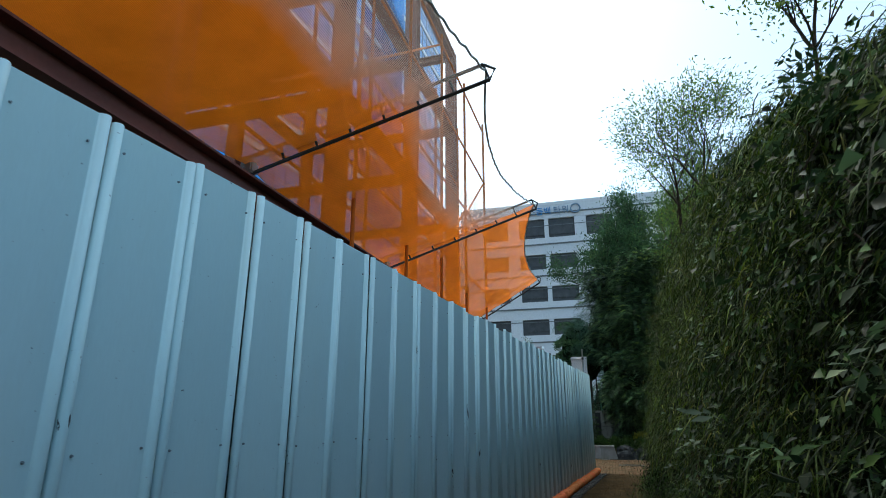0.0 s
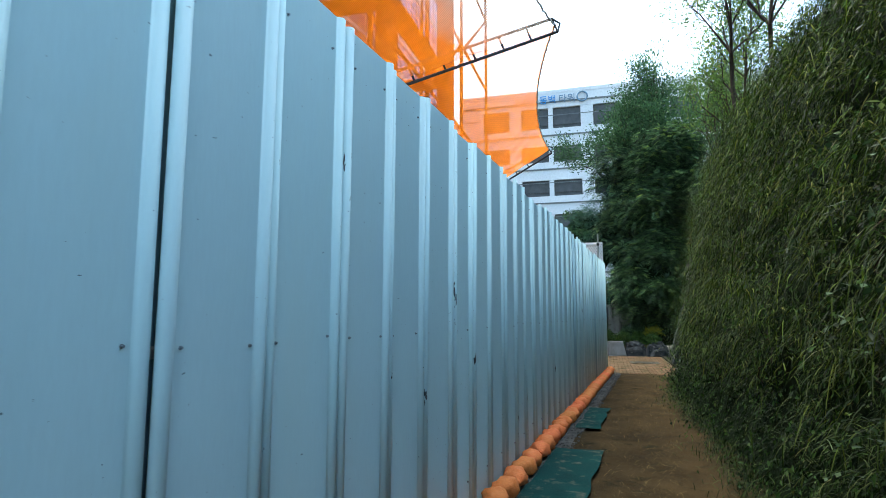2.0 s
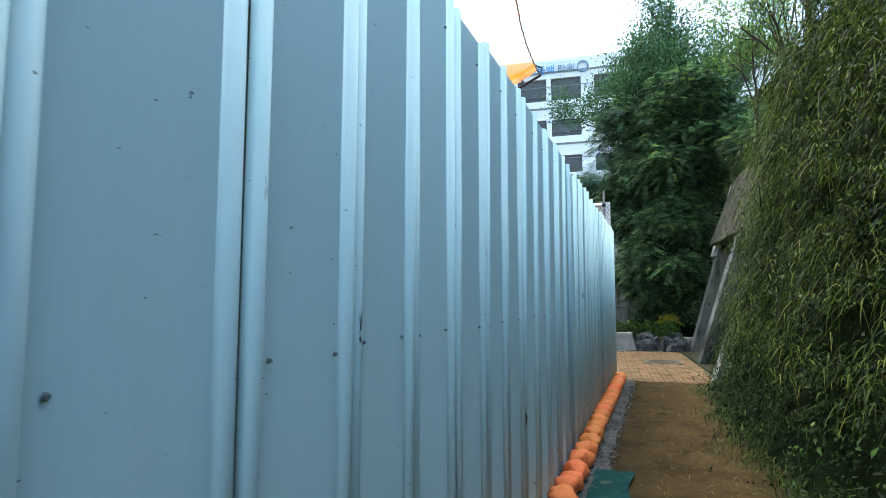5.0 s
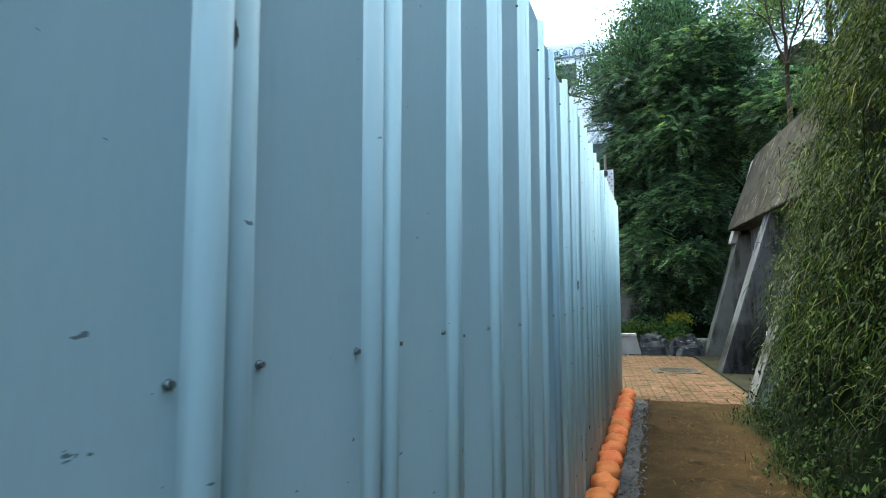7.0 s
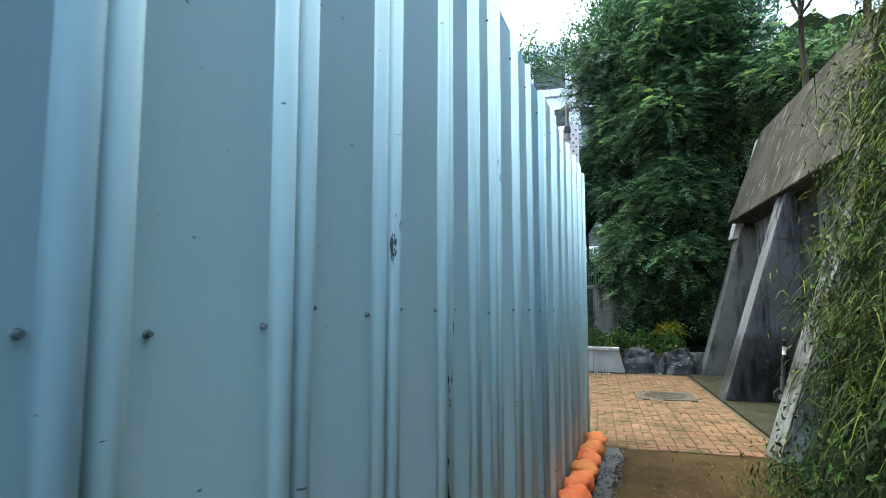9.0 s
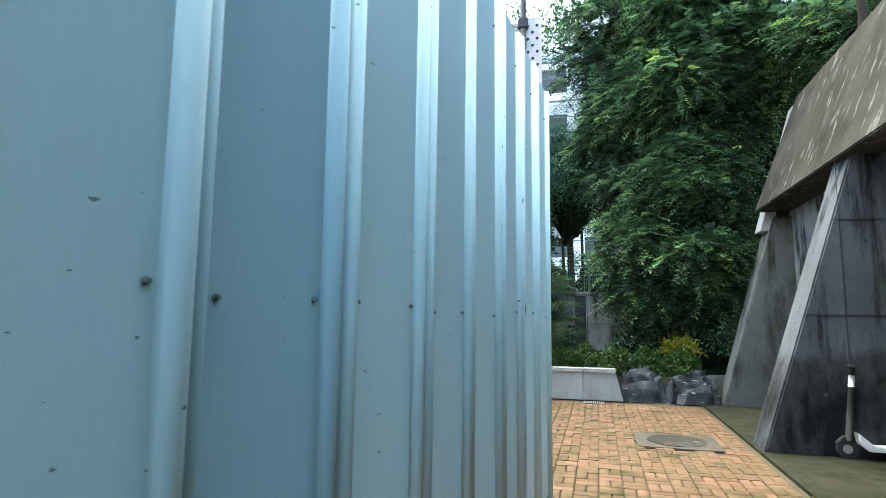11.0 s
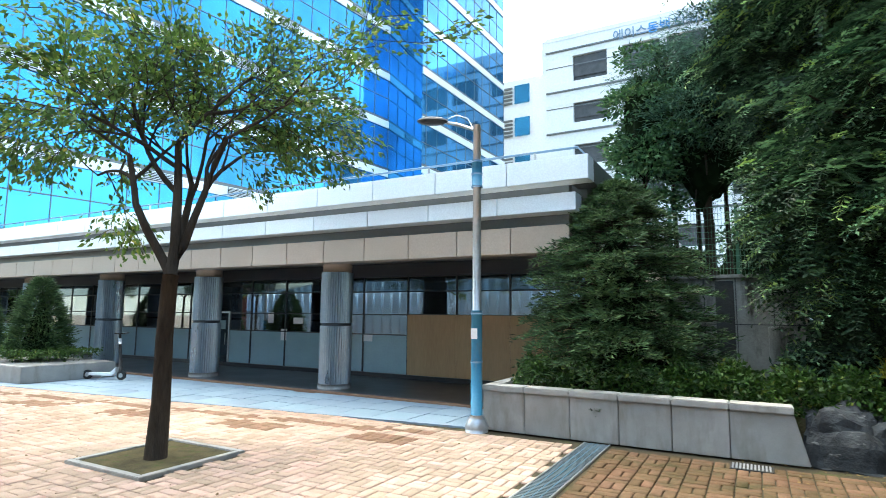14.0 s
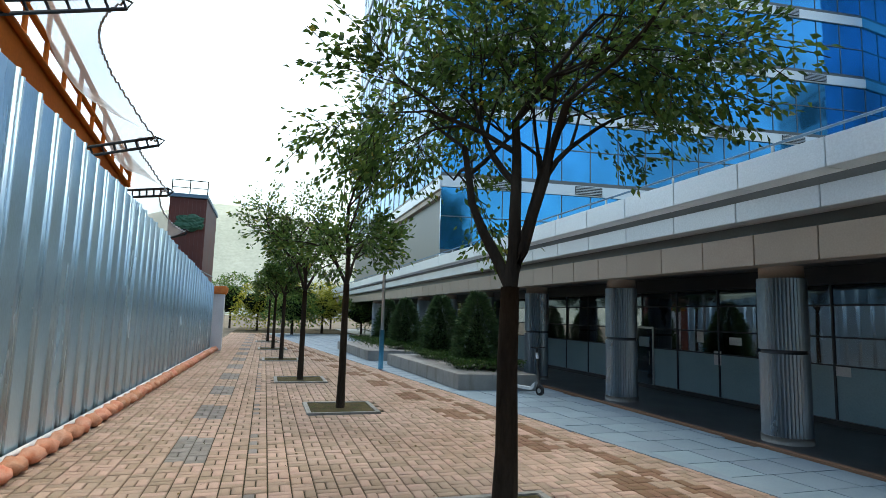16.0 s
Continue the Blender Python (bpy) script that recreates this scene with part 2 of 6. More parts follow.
M_BRICKG = surface("grey_paving_bricks", (0.22, 0.20, 0.19), (0.30, 0.28, 0.26), 0.85, 0.0, 0.5, 70, 0.4, spread=0.15, island=True)
M_JOINT = surface("sand_joint", (0.05, 0.042, 0.028), (0.09, 0.075, 0.05), 0.95, 0.0, 2, 50, 0.5, stain=(0.08, 0.09, 0.03))
M_SLATE = surface("blue_grey_paving", (0.185, 0.26, 0.32), (0.255, 0.335, 0.40), 0.6, 0.0, 1, 60, 0.2, spread=0.1)
M_GRANITE = surface("grey_granite", (0.25, 0.245, 0.23), (0.37, 0.36, 0.34), 0.7, 0.0, 2.0, 160, 0.3, stain=(0.15, 0.14, 0.11), stain_at=(0.5, 0.75), spread=0.05)
M_CONCRETE = surface("weathered_concrete", (0.10, 0.11, 0.113), (0.20, 0.217, 0.222), 0.85, 0.0, 0.8, 25, 0.35, stain=(0.02, 0.02, 0.017), stain_at=(0.47, 0.6), stain_stretch=(1.4, 1.4, 0.45))
M_ROCK = surface("dark_rock", (0.02, 0.022, 0.024), (0.075, 0.08, 0.083), 0.85, 0.0, 3.5, 16, 1.0, stain=(0.27, 0.27, 0.26), stain_at=(0.62, 0.68), stain_stretch=(0.8, 0.8, 2.6))
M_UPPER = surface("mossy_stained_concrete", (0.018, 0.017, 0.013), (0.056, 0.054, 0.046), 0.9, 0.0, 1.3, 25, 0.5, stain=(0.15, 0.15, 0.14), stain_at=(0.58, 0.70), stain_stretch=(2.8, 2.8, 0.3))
M_MOSSY = surface("mossy_paving_brick", (0.105, 0.063, 0.037), (0.158, 0.102, 0.063), 0.9, 0.0, 1.2, 70, 0.4, stain=(0.045, 0.045, 0.02), stain_at=(0.48, 0.70), spread=0.16, stain_stretch=(1, 1, 1))
M_MOSSYS = surface("mossy_paving_bricks", (0.105, 0.063, 0.037), (0.158, 0.102, 0.063), 0.9, 0.0, 1.2, 70, 0.4, stain=(0.045, 0.045, 0.02), stain_at=(0.48, 0.70), spread=0.2, island=True, stain_stretch=(1, 1, 1))
M_PALEWALL = surface("pale_stained_concrete", (0.18, 0.187, 0.178), (0.30, 0.308, 0.295), 0.85, 0.0, 0.9, 25, 0.35, stain=(0.04, 0.04, 0.034), stain_at=(0.51, 0.64), stain_stretch=(1.6, 1.6, 0.35))
M_PIER = surface("olive_stained_concrete", (0.085, 0.09, 0.082), (0.15, 0.155, 0.142), 0.88, 0.0, 0.9, 25, 0.35, stain=(0.03, 0.031, 0.024), stain_at=(0.50, 0.64), stain_stretch=(1.6, 1.6, 0.35))
M_DARKWALL = surface("dark_stained_concrete", (0.03, 0.032, 0.032), (0.075, 0.08, 0.08), 0.85, 0.0, 1.0, 25, 0.4, stain=(0.15, 0.165, 0.17), stain_at=(0.56, 0.72), stain_stretch=(1.3, 1.3, 0.5))


def tide_mat(name, pale, pale2, damp, damp2, height):
    """Bare cast concrete, streaked by rain, with a ragged dark damp stain up to a height."""
    m = surface(name, pale, pale2, 0.85, 0.0, 0.8, 25, 0.35, stain=tuple(c * 0.25 for c in pale), stain_at=(0.54, 0.66), stain_stretch=(2.4, 2.4, 0.3))
    nt = m.node_tree
    b = nt.nodes["Principled BSDF"]
    col = b.inputs["Base Color"].links[0].from_socket
    pos = nt.nodes.new("ShaderNodeNewGeometry").outputs["Position"]
    sep = nt.nodes.new("ShaderNodeSeparateXYZ")
    nt.links.new(pos, sep.inputs[0])
    edge = nt.nodes.new("ShaderNodeMath")
    edge.operation = 'MULTIPLY_ADD'
    edge.inputs[1].default_value = 0.7
    nt.links.new(noise_of(nt, pos, 1.6, 6, 0.65), edge.inputs[0])
    nt.links.new(sep.outputs[2], edge.inputs[2])
    low = nt.nodes.new("ShaderNodeMapRange")
    low.inputs[1].default_value, low.inputs[2].default_value = height + 0.28, height + 0.44
    nt.links.new(edge.outputs[0], low.inputs[0])
    wet = ramp(nt, noise_of(nt, pos, 3.0, 7, 0.65, (1, 1, 0.4)), [(0.42, damp), (0.66, damp2)])
    nt.links.new(mixc(nt, low.outputs[0], wet, col), b.inputs["Base Color"])
    return m


M_TIDE = tide_mat("damp_stained_concrete", (0.068, 0.076, 0.082), (0.128, 0.14, 0.15), (0.012, 0.013, 0.013), (0.06, 0.066, 0.069), 1.15)
M_APRON = surface("mossy_concrete_apron", (0.018, 0.017, 0.012), (0.04, 0.038, 0.028), 0.9, 0.0, 1.6, 40, 0.5, stain=(0.015, 0.018, 0.008), stain_at=(0.45, 0.6), stain_stretch=(1, 1, 1))
M_SLAB = surface("grey_slab", (0.05, 0.047, 0.039), (0.09, 0.083, 0.07), 0.9, 0.0, 3, 60, 0.4)
M_NETPALE = net_mat("pale_safety_net", (0.75, 0.24, 0.04), (0.50, 0.47, 0.45), 0.5, 0.42, (0.05, 0.25))
# Blue for the sheet that imitates shade in the fence seams.
M_BACK = surface("seam_shade_blue", (0.16, 0.26, 0.29), (0.20, 0.32, 0.35), 0.7)
M_BOLT = surface("zinc_bolt", (0.15, 0.19, 0.21), (0.3, 0.36, 0.38), 0.4, 0.5)
M_STRAW = surface("dry_straw", (0.09, 0.062, 0.028), (0.20, 0.15, 0.065), 0.9, 0, 3, 30, 0, spread=0.3, island=True)
M_BARK = surface("bark", (0.022, 0.016, 0.012), (0.055, 0.043, 0.032), 0.9, 0.0, 5, 40, 1.0, stretch=(1, 1, 0.25))
M_SOIL = surface("soil", (0.06, 0.05, 0.03), (0.12, 0.10, 0.05), 0.95, 0.0, 4, 60, 0.8, stain=(0.05, 0.08, 0.02))
M_LEAF = leaf_mat("tree_leaves", (0.032, 0.075, 0.017), (0.135, 0.225, 0.048), (0.22, 0.20, 0.035), 0.45)
M_LEAFD = leaf_mat("dark_leaves", (0.012, 0.036, 0.019), (0.19, 0.33, 0.175), (0.27, 0.36, 0.08), 0.3, 0.4, deep=True)
M_LEAFM = leaf_mat("mid_green_leaves", (0.015, 0.045, 0.018), (0.07, 0.15, 0.06), (0.13, 0.19, 0.06), 0.3)
M_STREET = leaf_mat("street_tree_leaves", (0.03, 0.065, 0.015), (0.12, 0.195, 0.045), (0.26, 0.24, 0.05), 0.45)
M_ACACIA = leaf_mat("acacia_leaves", (0.010, 0.034, 0.014), (0.17, 0.31, 0.15), (0.28, 0.40, 0.09), 0.35, 0.4, deep=True)
M_SPRIG = leaf_mat("creeper_leaves", (0.012, 0.032, 0.012), (0.085, 0.15, 0.075), (0.13, 0.17, 0.05), 0.3, 0.3, deep=True)
# Brighter copy of the grass: light on the upper bank put into its colour.
M_GRASSL = leaf_mat("light_tinted_grass_blades", (0.010, 0.024, 0.004), (0.105, 0.16, 0.024), (0.20, 0.195, 0.055), 0.4, 0.08, deep=True)
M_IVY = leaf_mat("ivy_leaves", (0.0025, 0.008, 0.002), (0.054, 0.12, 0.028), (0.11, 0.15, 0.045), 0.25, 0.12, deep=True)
M_BROAD = leaf_mat("broad_creeper_leaves", (0.004, 0.013, 0.005), (0.10, 0.175, 0.085), (0.19, 0.23, 0.13), 0.25, 0.25, deep=True)
M_PALEBLADE = leaf_mat("pale_grass_blades", (0.012, 0.022, 0.006), (0.085, 0.115, 0.035), (0.19, 0.19, 0.09), 0.3, 0.1)
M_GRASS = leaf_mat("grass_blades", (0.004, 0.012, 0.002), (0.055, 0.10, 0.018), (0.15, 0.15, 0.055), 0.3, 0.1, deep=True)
M_NEEDLE = leaf_mat("needles", (0.014, 0.05, 0.038), (0.11, 0.215, 0.145), None, 0.2)
M_YEW = leaf_mat("yew_needles", (0.01, 0.03, 0.012), (0.085, 0.15, 0.06), (0.15, 0.2, 0.08), 0.2)
M_HEDGE = leaf_mat("hedge_leaves", (0.01, 0.03, 0.006), (0.05, 0.11, 0.018), (0.14, 0.17, 0.03), 0.25)
M_YELLOW = leaf_mat("yellow_leaves", (0.16, 0.18, 0.02), (0.35, 0.34, 0.04), None, 0.4)
# Near-black stands for the shade between and behind leaves.
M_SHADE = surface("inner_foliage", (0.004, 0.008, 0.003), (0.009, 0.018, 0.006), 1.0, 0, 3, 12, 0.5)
M_WHITE = surface("white_metal_panel", (0.70, 0.755, 0.79), (0.77, 0.815, 0.845), 0.35, 0.2, 0.5, 40, 0.03, spread=0.03)
M_BEIGE = surface("beige_metal_panel", (0.36, 0.275, 0.21), (0.42, 0.335, 0.26), 0.45, 0.1, 0.5, 40, 0.03, spread=0.04)
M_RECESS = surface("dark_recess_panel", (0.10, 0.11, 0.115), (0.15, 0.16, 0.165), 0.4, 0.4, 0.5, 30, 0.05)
M_COLUMN = surface("ribbed_column_metal", (0.27, 0.33, 0.385), (0.36, 0.42, 0.47), 0.3, 0.75, 0.8, 40, 0.05, stretch=(1, 1, 0.3))
M_BLACK = surface("black_stone", (0.012, 0.012, 0.014), (0.03, 0.03, 0.032), 0.35, 0.0, 1, 30, 0.05)
M_PLY = surface("plywood_board", (0.36, 0.22, 0.11), (0.45, 0.29, 0.15), 0.6, 0, 1.2, 25, 0.05, stretch=(1, 1, 0.15))
M_FROST = surface("frosted_window_film", (0.21, 0.33, 0.38), (0.28, 0.41, 0.46), 0.35, 0, 1, 30, 0.02)
M_BLUEGLASS = glass_mat("blue_facade_glass", (0.055, 0.33, 0.66), 0.05, 0.45)
M_DARKGLASS = glass_mat("dark_facade_glass", (0.10, 0.14, 0.17), 0.05, 0.6)
M_PANE = pane_mat("shop_window_glass", (0.5, 0.55, 0.58))
M_CARPARK = surface("white_render", (0.62, 0.66, 0.70), (0.70, 0.73, 0.76), 0.8, 0, 0.2, 4, 0.05)
M_OPENING = surface("dark_opening", (0.03, 0.035, 0.04), (0.07, 0.075, 0.08), 0.5)
M_SIGNBLUE = surface("blue_sign_letters", (0.02, 0.22, 0.55), (0.03, 0.28, 0.62), 0.5)
M_SIGNGREY = surface("grey_sign_letters", (0.12, 0.22, 0.33), (0.16, 0.27, 0.38), 0.5)
M_BLUEPAINT = surface("blue_pole_paint", (0.02, 0.17, 0.30), (0.04, 0.24, 0.38), 0.5, 0, 3, 30, 0.1, stain=(0.10, 0.16, 0.18))
M_GREENPAINT = surface("green_fence_paint", (0.02, 0.09, 0.05), (0.03, 0.13, 0.07), 0.5)
# Distance haze is mixed into the hill's pale colour.
M_HILL = surface("haze_tinted_hill", (0.30, 0.33, 0.27), (0.42, 0.44, 0.38), 1, 0, 0.05, 0.8, 0.2)
M_WHITEPAINT = surface("white_paint", (0.7, 0.7, 0.7), (0.8, 0.8, 0.8), 0.5)
M_RUBBER = surface("black_rubber", (0.012, 0.012, 0.012), (0.025, 0.025, 0.025), 0.8)
M_CREAM = surface("cream_board", (0.78, 0.66, 0.44), (0.85, 0.74, 0.52), 0.6)
# Lightened to stand in for bright reflections in the shop panes.
M_ROOM = surface("reflection_pale_interior", (0.22, 0.23, 0.24), (0.40, 0.40, 0.38), 0.8)


# ---- mesh helpers ----
def mesh_of(name, verts, faces, smooth=False):
    me = bpy.data.meshes.new(name)
    me.from_pydata([tuple(map(float, v)) for v in verts], [], [tuple(map(int, f)) for f in faces])
    if smooth:
        me.shade_smooth()
    return me


def thing(name, data=None, label="", category="", group="", kind="", m=None):
    ob = new(name, data)
    if m is not None:
        ob.matrix_world = m
    return tagged(ob, label, category, group, kind)


def part(name, me, material, parent, label="", m=None):
    if isinstance(me, bmesh.types.BMesh):
        bm, me = me, bpy.data.meshes.new(name)
        bm.to_mesh(me)
        bm.free()
    ob = new(name, me)
    if material and not me.materials:
        me.materials.append(material)
    ob.parent = parent
    if m is not None:
        ob.matrix_basis = m
    return tagged(ob, label)


def solid(name, me, material, label="", category="", group="", kind="", m=None):
    if isinstance(me, bmesh.types.BMesh):
        bm, me = me, bpy.data.meshes.new(name)
        bm.to_mesh(me)
        bm.free()
    if material and not me.materials:
        me.materials.append(material)
    return thing(name, me, label, category, group, kind, m)


def box(x0, x1, y0, y1, z0, z1, bevel=0.0, bm=None):
    """A box, or one more box in bm; bevel rounds its edges."""
    out = bm or bmesh.new()
    vs = [out.verts.new((x, y, z)) for x in (x0, x1) for y in (y0, y1) for z in (z0, z1)]
    fs = [out.faces.new([vs[i] for i in q]) for q in ((0, 1, 3, 2), (4, 6, 7, 5), (0, 4, 5, 1), (2, 3, 7, 6), (0, 2, 6, 4), (1, 5, 7, 3))]
    if bevel:
        es = list({e for f in fs for e in f.edges})
        bmesh.ops.bevel(out, geom=es, offset=bevel, segments=2, affect='EDGES', clamp_overlap=True)
    return out


def prism(poly, h0, h1, axis=2, bm=None, bevel=0.0):
    """poly (2D, counter-clockwise) stretched from h0 to h1 along an axis."""
    out = bm or bmesh.new()

    def at(p, h):
        return {2: (p[0], p[1], h), 1: (p[0], h, p[1]), 0: (h, p[0], p[1])}[axis]
    a = [out.verts.new(at(p, h0)) for p in poly]
    b = [out.verts.new(at(p, h1)) for p in poly]
    fs = [out.faces.new(a[::-1]), out.faces.new(b)]
    n = len(poly)
    for i in range(n):
        fs.append(out.faces.new((a[i], a[(i + 1) % n], b[(i + 1) % n], b[i])))
    bmesh.ops.recalc_face_normals(out, faces=fs)
    if bevel:
        bmesh.ops.bevel(out, geom=list({e for f in fs for e in f.edges}), offset=bevel, segments=2, affect='EDGES', clamp_overlap=True)
    return out


def tube(points, radii, sides=8, bm=None):
    """A round bar along points with a radius at each."""
    out = bm or bmesh.new()
    pts = [Vector(p) for p in points]
    if isinstance(radii, (int, float)):
        radii = [radii] * len(pts)
    radii = [float(r) for r in radii]
    rings = []
    for i, p in enumerate(pts):
        d = (pts[min(i + 1, len(pts) - 1)] - pts[max(i - 1, 0)]).normalized()
        s = d.cross(Vector((0, 0, 1)) if abs(d.z) < 0.95 else Vector((1, 0, 0))).normalized()
        u = s.cross(d)
        rings.append([out.verts.new(p + radii[i] * (math.cos(k * math.tau / sides) * s + math.sin(k * math.tau / sides) * u)) for k in range(sides)])
    for a, b in zip(rings, rings[1:]):
        for k in range(sides):
            f = out.faces.new((a[k], a[(k + 1) % sides], b[(k + 1) % sides], b[k]))
            f.smooth = True
    out.faces.new(rings[0])
    out.faces.new(rings[-1][::-1])
    return out


def leaf_mesh(name, pts, length, width, fold=0.25, normals=None, droop=0.0, dirs=None):
    """One four-cornered folded leaf at each of pts, turned at random, or lying across the normals given."""
    pts = np.asarray(pts, float)
    n = len(pts)
    d = rng.normal(size=(n, 3)) if dirs is None else np.asarray(dirs) + rng.normal(size=(n, 3)) * 0.35
    if normals is not None:
        d -= (d * normals).sum(1, keepdims=True) * normals * 0.75
    d[:, 2] -= droop
    d /= np.linalg.norm(d, axis=1, keepdims=True)
    r = rng.normal(size=(n, 3)) if normals is None else np.cross(d, normals) + rng.normal(size=(n, 3)) * 0.3
    s = np.cross(d, np.cross(r, d)) if normals is not None else np.cross(d, r)
    s /= np.linalg.norm(s, axis=1, keepdims=True) + 1e-9
    u = np.cross(s, d)
    L = (length * rng.uniform(0.65, 1.3, (n, 1)))
    Wd = (width * rng.uniform(0.7, 1.25, (n, 1)))
    mid = pts + d * L * 0.45
    v = np.stack([pts, mid + s * Wd / 2 + u * fold * Wd, pts + d * L, mid - s * Wd / 2 + u * fold * Wd], 1).reshape(-1, 3)
    i = np.arange(n)[:, None] * 4
    f = np.concatenate([i + [0, 1, 2], i + [0, 2, 3]], 0)
    me = bpy.data.meshes.new(name)
    me.vertices.add(len(v))
    me.vertices.foreach_set("co", v.ravel())
    me.loops.add(len(f) * 3)
    me.loops.foreach_set("vertex_index", f.ravel())
    me.polygons.add(len(f))
    me.polygons.foreach_set("loop_start", np.arange(len(f)) * 3)
    me.update(calc_edges=True)
    me.validate()
    return me


def grow(start, heading, length, radius, levels, spread=0.6, kids=3, up=0.15, out=None, tips=None, bend=0.18):
    """Limbs that fork: fills out with (points, radii) and tips with the twigs' points."""
    out = [] if out is None else out
    tips = [] if tips is None else tips
    p, d = np.array(start, float), np.array(heading, float)
    d /= np.linalg.norm(d)
    pts, n = [p.copy()], 5
    for k in range(n):
        d = d + rng.normal(size=3) * bend * 0.5 + np.array([0, 0, up * 0.3])
        d /= np.linalg.norm(d)
        p = p + d * length / n
        pts.append(p.copy())
    radii = list(np.linspace(radius, radius * 0.55, n + 1))
    out.append((pts, radii))
    if levels == 0:
        tips.extend([(q, d) for q in pts[1:]])
        return out, tips
    if levels in (1, 2):
        tips.extend([(q - np.array([0, 0, 0.12 * levels]), d) for q in pts[6 - 3 // levels - 1:]])
    for k in range(kids):
        j = int(rng.integers(2 if levels < 4 else 3, n + 1)) if k < kids - 1 else n
        side = rng.normal(size=3)
        side -= side @ d * d
        side /= np.linalg.norm(side)
        nd = d + side * spread * rng.uniform(0.6, 1.3) + np.array([0, 0, up])
        grow(pts[j], nd, length * rng.uniform(0.6, 0.85), radii[j] * 0.68, levels - 1, spread, kids, up, out, tips, bend)
    return out, tips


def clumps(tips, per, size):
    pts, dirs = [], []
    for p, d in tips:
        pts.append(p + rng.normal(size=(per, 3)) * size * np.array([1, 1, 0.55]))
        dirs.append(np.tile(d, (per, 1)))
    return np.concatenate(pts), np.concatenate(dirs)


def limbs_mesh(limbs, sides=6):
    bm = bmesh.new()
    for pts, radii in limbs:
        tube(pts, [max(r, 0.004) for r in radii], sides, bm)
    return bm



def pinnate_mesh(name, pts, dirs, length=0.26, pairs=6, leaflet=0.06, droop=0.5):
    """Feathered leaves: leaflets in pairs along a drooping stalk."""
    pts, d = np.asarray(pts, float), np.asarray(dirs, float)
    n = len(pts)
    d = d / np.linalg.norm(d, axis=1, keepdims=True)
    s = np.cross(d, np.array([0, 0, 1.0]) + rng.normal(size=(n, 3)) * 0.25)
    s /= np.linalg.norm(s, axis=1, keepdims=True) + 1e-9
    u = np.cross(s, d)
    L = length * rng.uniform(0.6, 1.3, (n, 1))
    out = []
    for j in range(pairs):
        t = (j + 0.7) / pairs
        base = pts + d * L * t - np.array([0, 0, 1.0]) * droop * L * t * t
        for sgn in (-1, 1):
            q = d * 0.45 + s * sgn + u * rng.normal(size=(n, 1)) * 0.25 - np.array([0, 0, 0.25])
            q /= np.linalg.norm(q, axis=1, keepdims=True)
            root = base + s * sgn * 0.003
            ll = leaflet * (1.1 - 0.45 * abs(t - 0.45)) * rng.uniform(0.8, 1.2, (n, 1))
            w = np.cross(q, u)
            mid = base + q * ll * 0.5
            out.append(np.stack([root, mid + w * ll * 0.22 + u * 0.004, base + q * ll, mid - w * ll * 0.22 + u * 0.004], 1))
    v = np.stack(out, 1).reshape(-1, 3)
    m = len(v) // 4
    i = np.arange(m)[:, None] * 4
    f = [i + [0, 1, 2], i + [0, 2, 3]]
    b = np.arange(n)[:, None] * pairs * 8
    for j in range(pairs - 1):
        f += [b + np.array([0, 4, 8]) + j * 8, b + np.array([4, 12, 8]) + j * 8]
    f = np.concatenate(f, 0)
    me = bpy.data.meshes.new(name)
    me.vertices.add(len(v))
    me.vertices.foreach_set("co", v.ravel())
    me.loops.add(len(f) * 3)
    me.loops.foreach_set("vertex_index", f.ravel())
    me.polygons.add(len(f))
    me.polygons.foreach_set("loop_start", np.arange(len(f)) * 3)
    me.update(calc_edges=True)
    return me


def crown_points(n, centre, radii, lobes=16, lobe=(0.28, 0.5), upper=False):
    """Places and headings on the outsides of many uneven lobes that fill an ellipsoid."""
    c, R = np.array(centre), np.array(radii)
    pts, dirs = [], []
    for k in range(lobes):
        a = rng.normal(size=3)
        a /= np.linalg.norm(a)
        lc = c + a * R * rng.uniform(0.35, 0.85)
        lr = R.min() * rng.uniform(*lobe) * 1.5
        m = int(n / lobes * (lr / (R.min() * 0.58)) ** 2) + 1
        q = rng.normal(size=(m, 3))
        q /= np.linalg.norm(q, axis=1, keepdims=True)
        q[:, 2] = np.abs(q[:, 2]) * np.where(rng.uniform(size=m) < 0.75, 1, -1)
        pts.append(lc + q * lr * np.array([1.25, 1.1, 0.7]) * rng.uniform(0.6, 1.08, (m, 1)))
        dirs.append(q * np.array([1, 1, 0.5]) + rng.normal(size=(m, 3)) * 0.3)
    return np.concatenate(pts), np.concatenate(dirs)


def lump_mesh(name, centre, radii, amp=0.3, seed=0.0):
    bm = bmesh.new()
    bmesh.ops.create_icosphere(bm, subdivisions=4, radius=1.0)
    for v in bm.verts:
        k = 1 + amp * noise.noise(v.co * 1.6 + Vector((seed, 0, 0))) + amp * 0.6 * noise.noise(v.co * 4 + Vector((0, seed, 0)))
        v.co = Vector((centre[0] + v.co.x * radii[0] * k, centre[1] + v.co.y * radii[1] * k, centre[2] + v.co.z * radii[2] * k))
    return bm


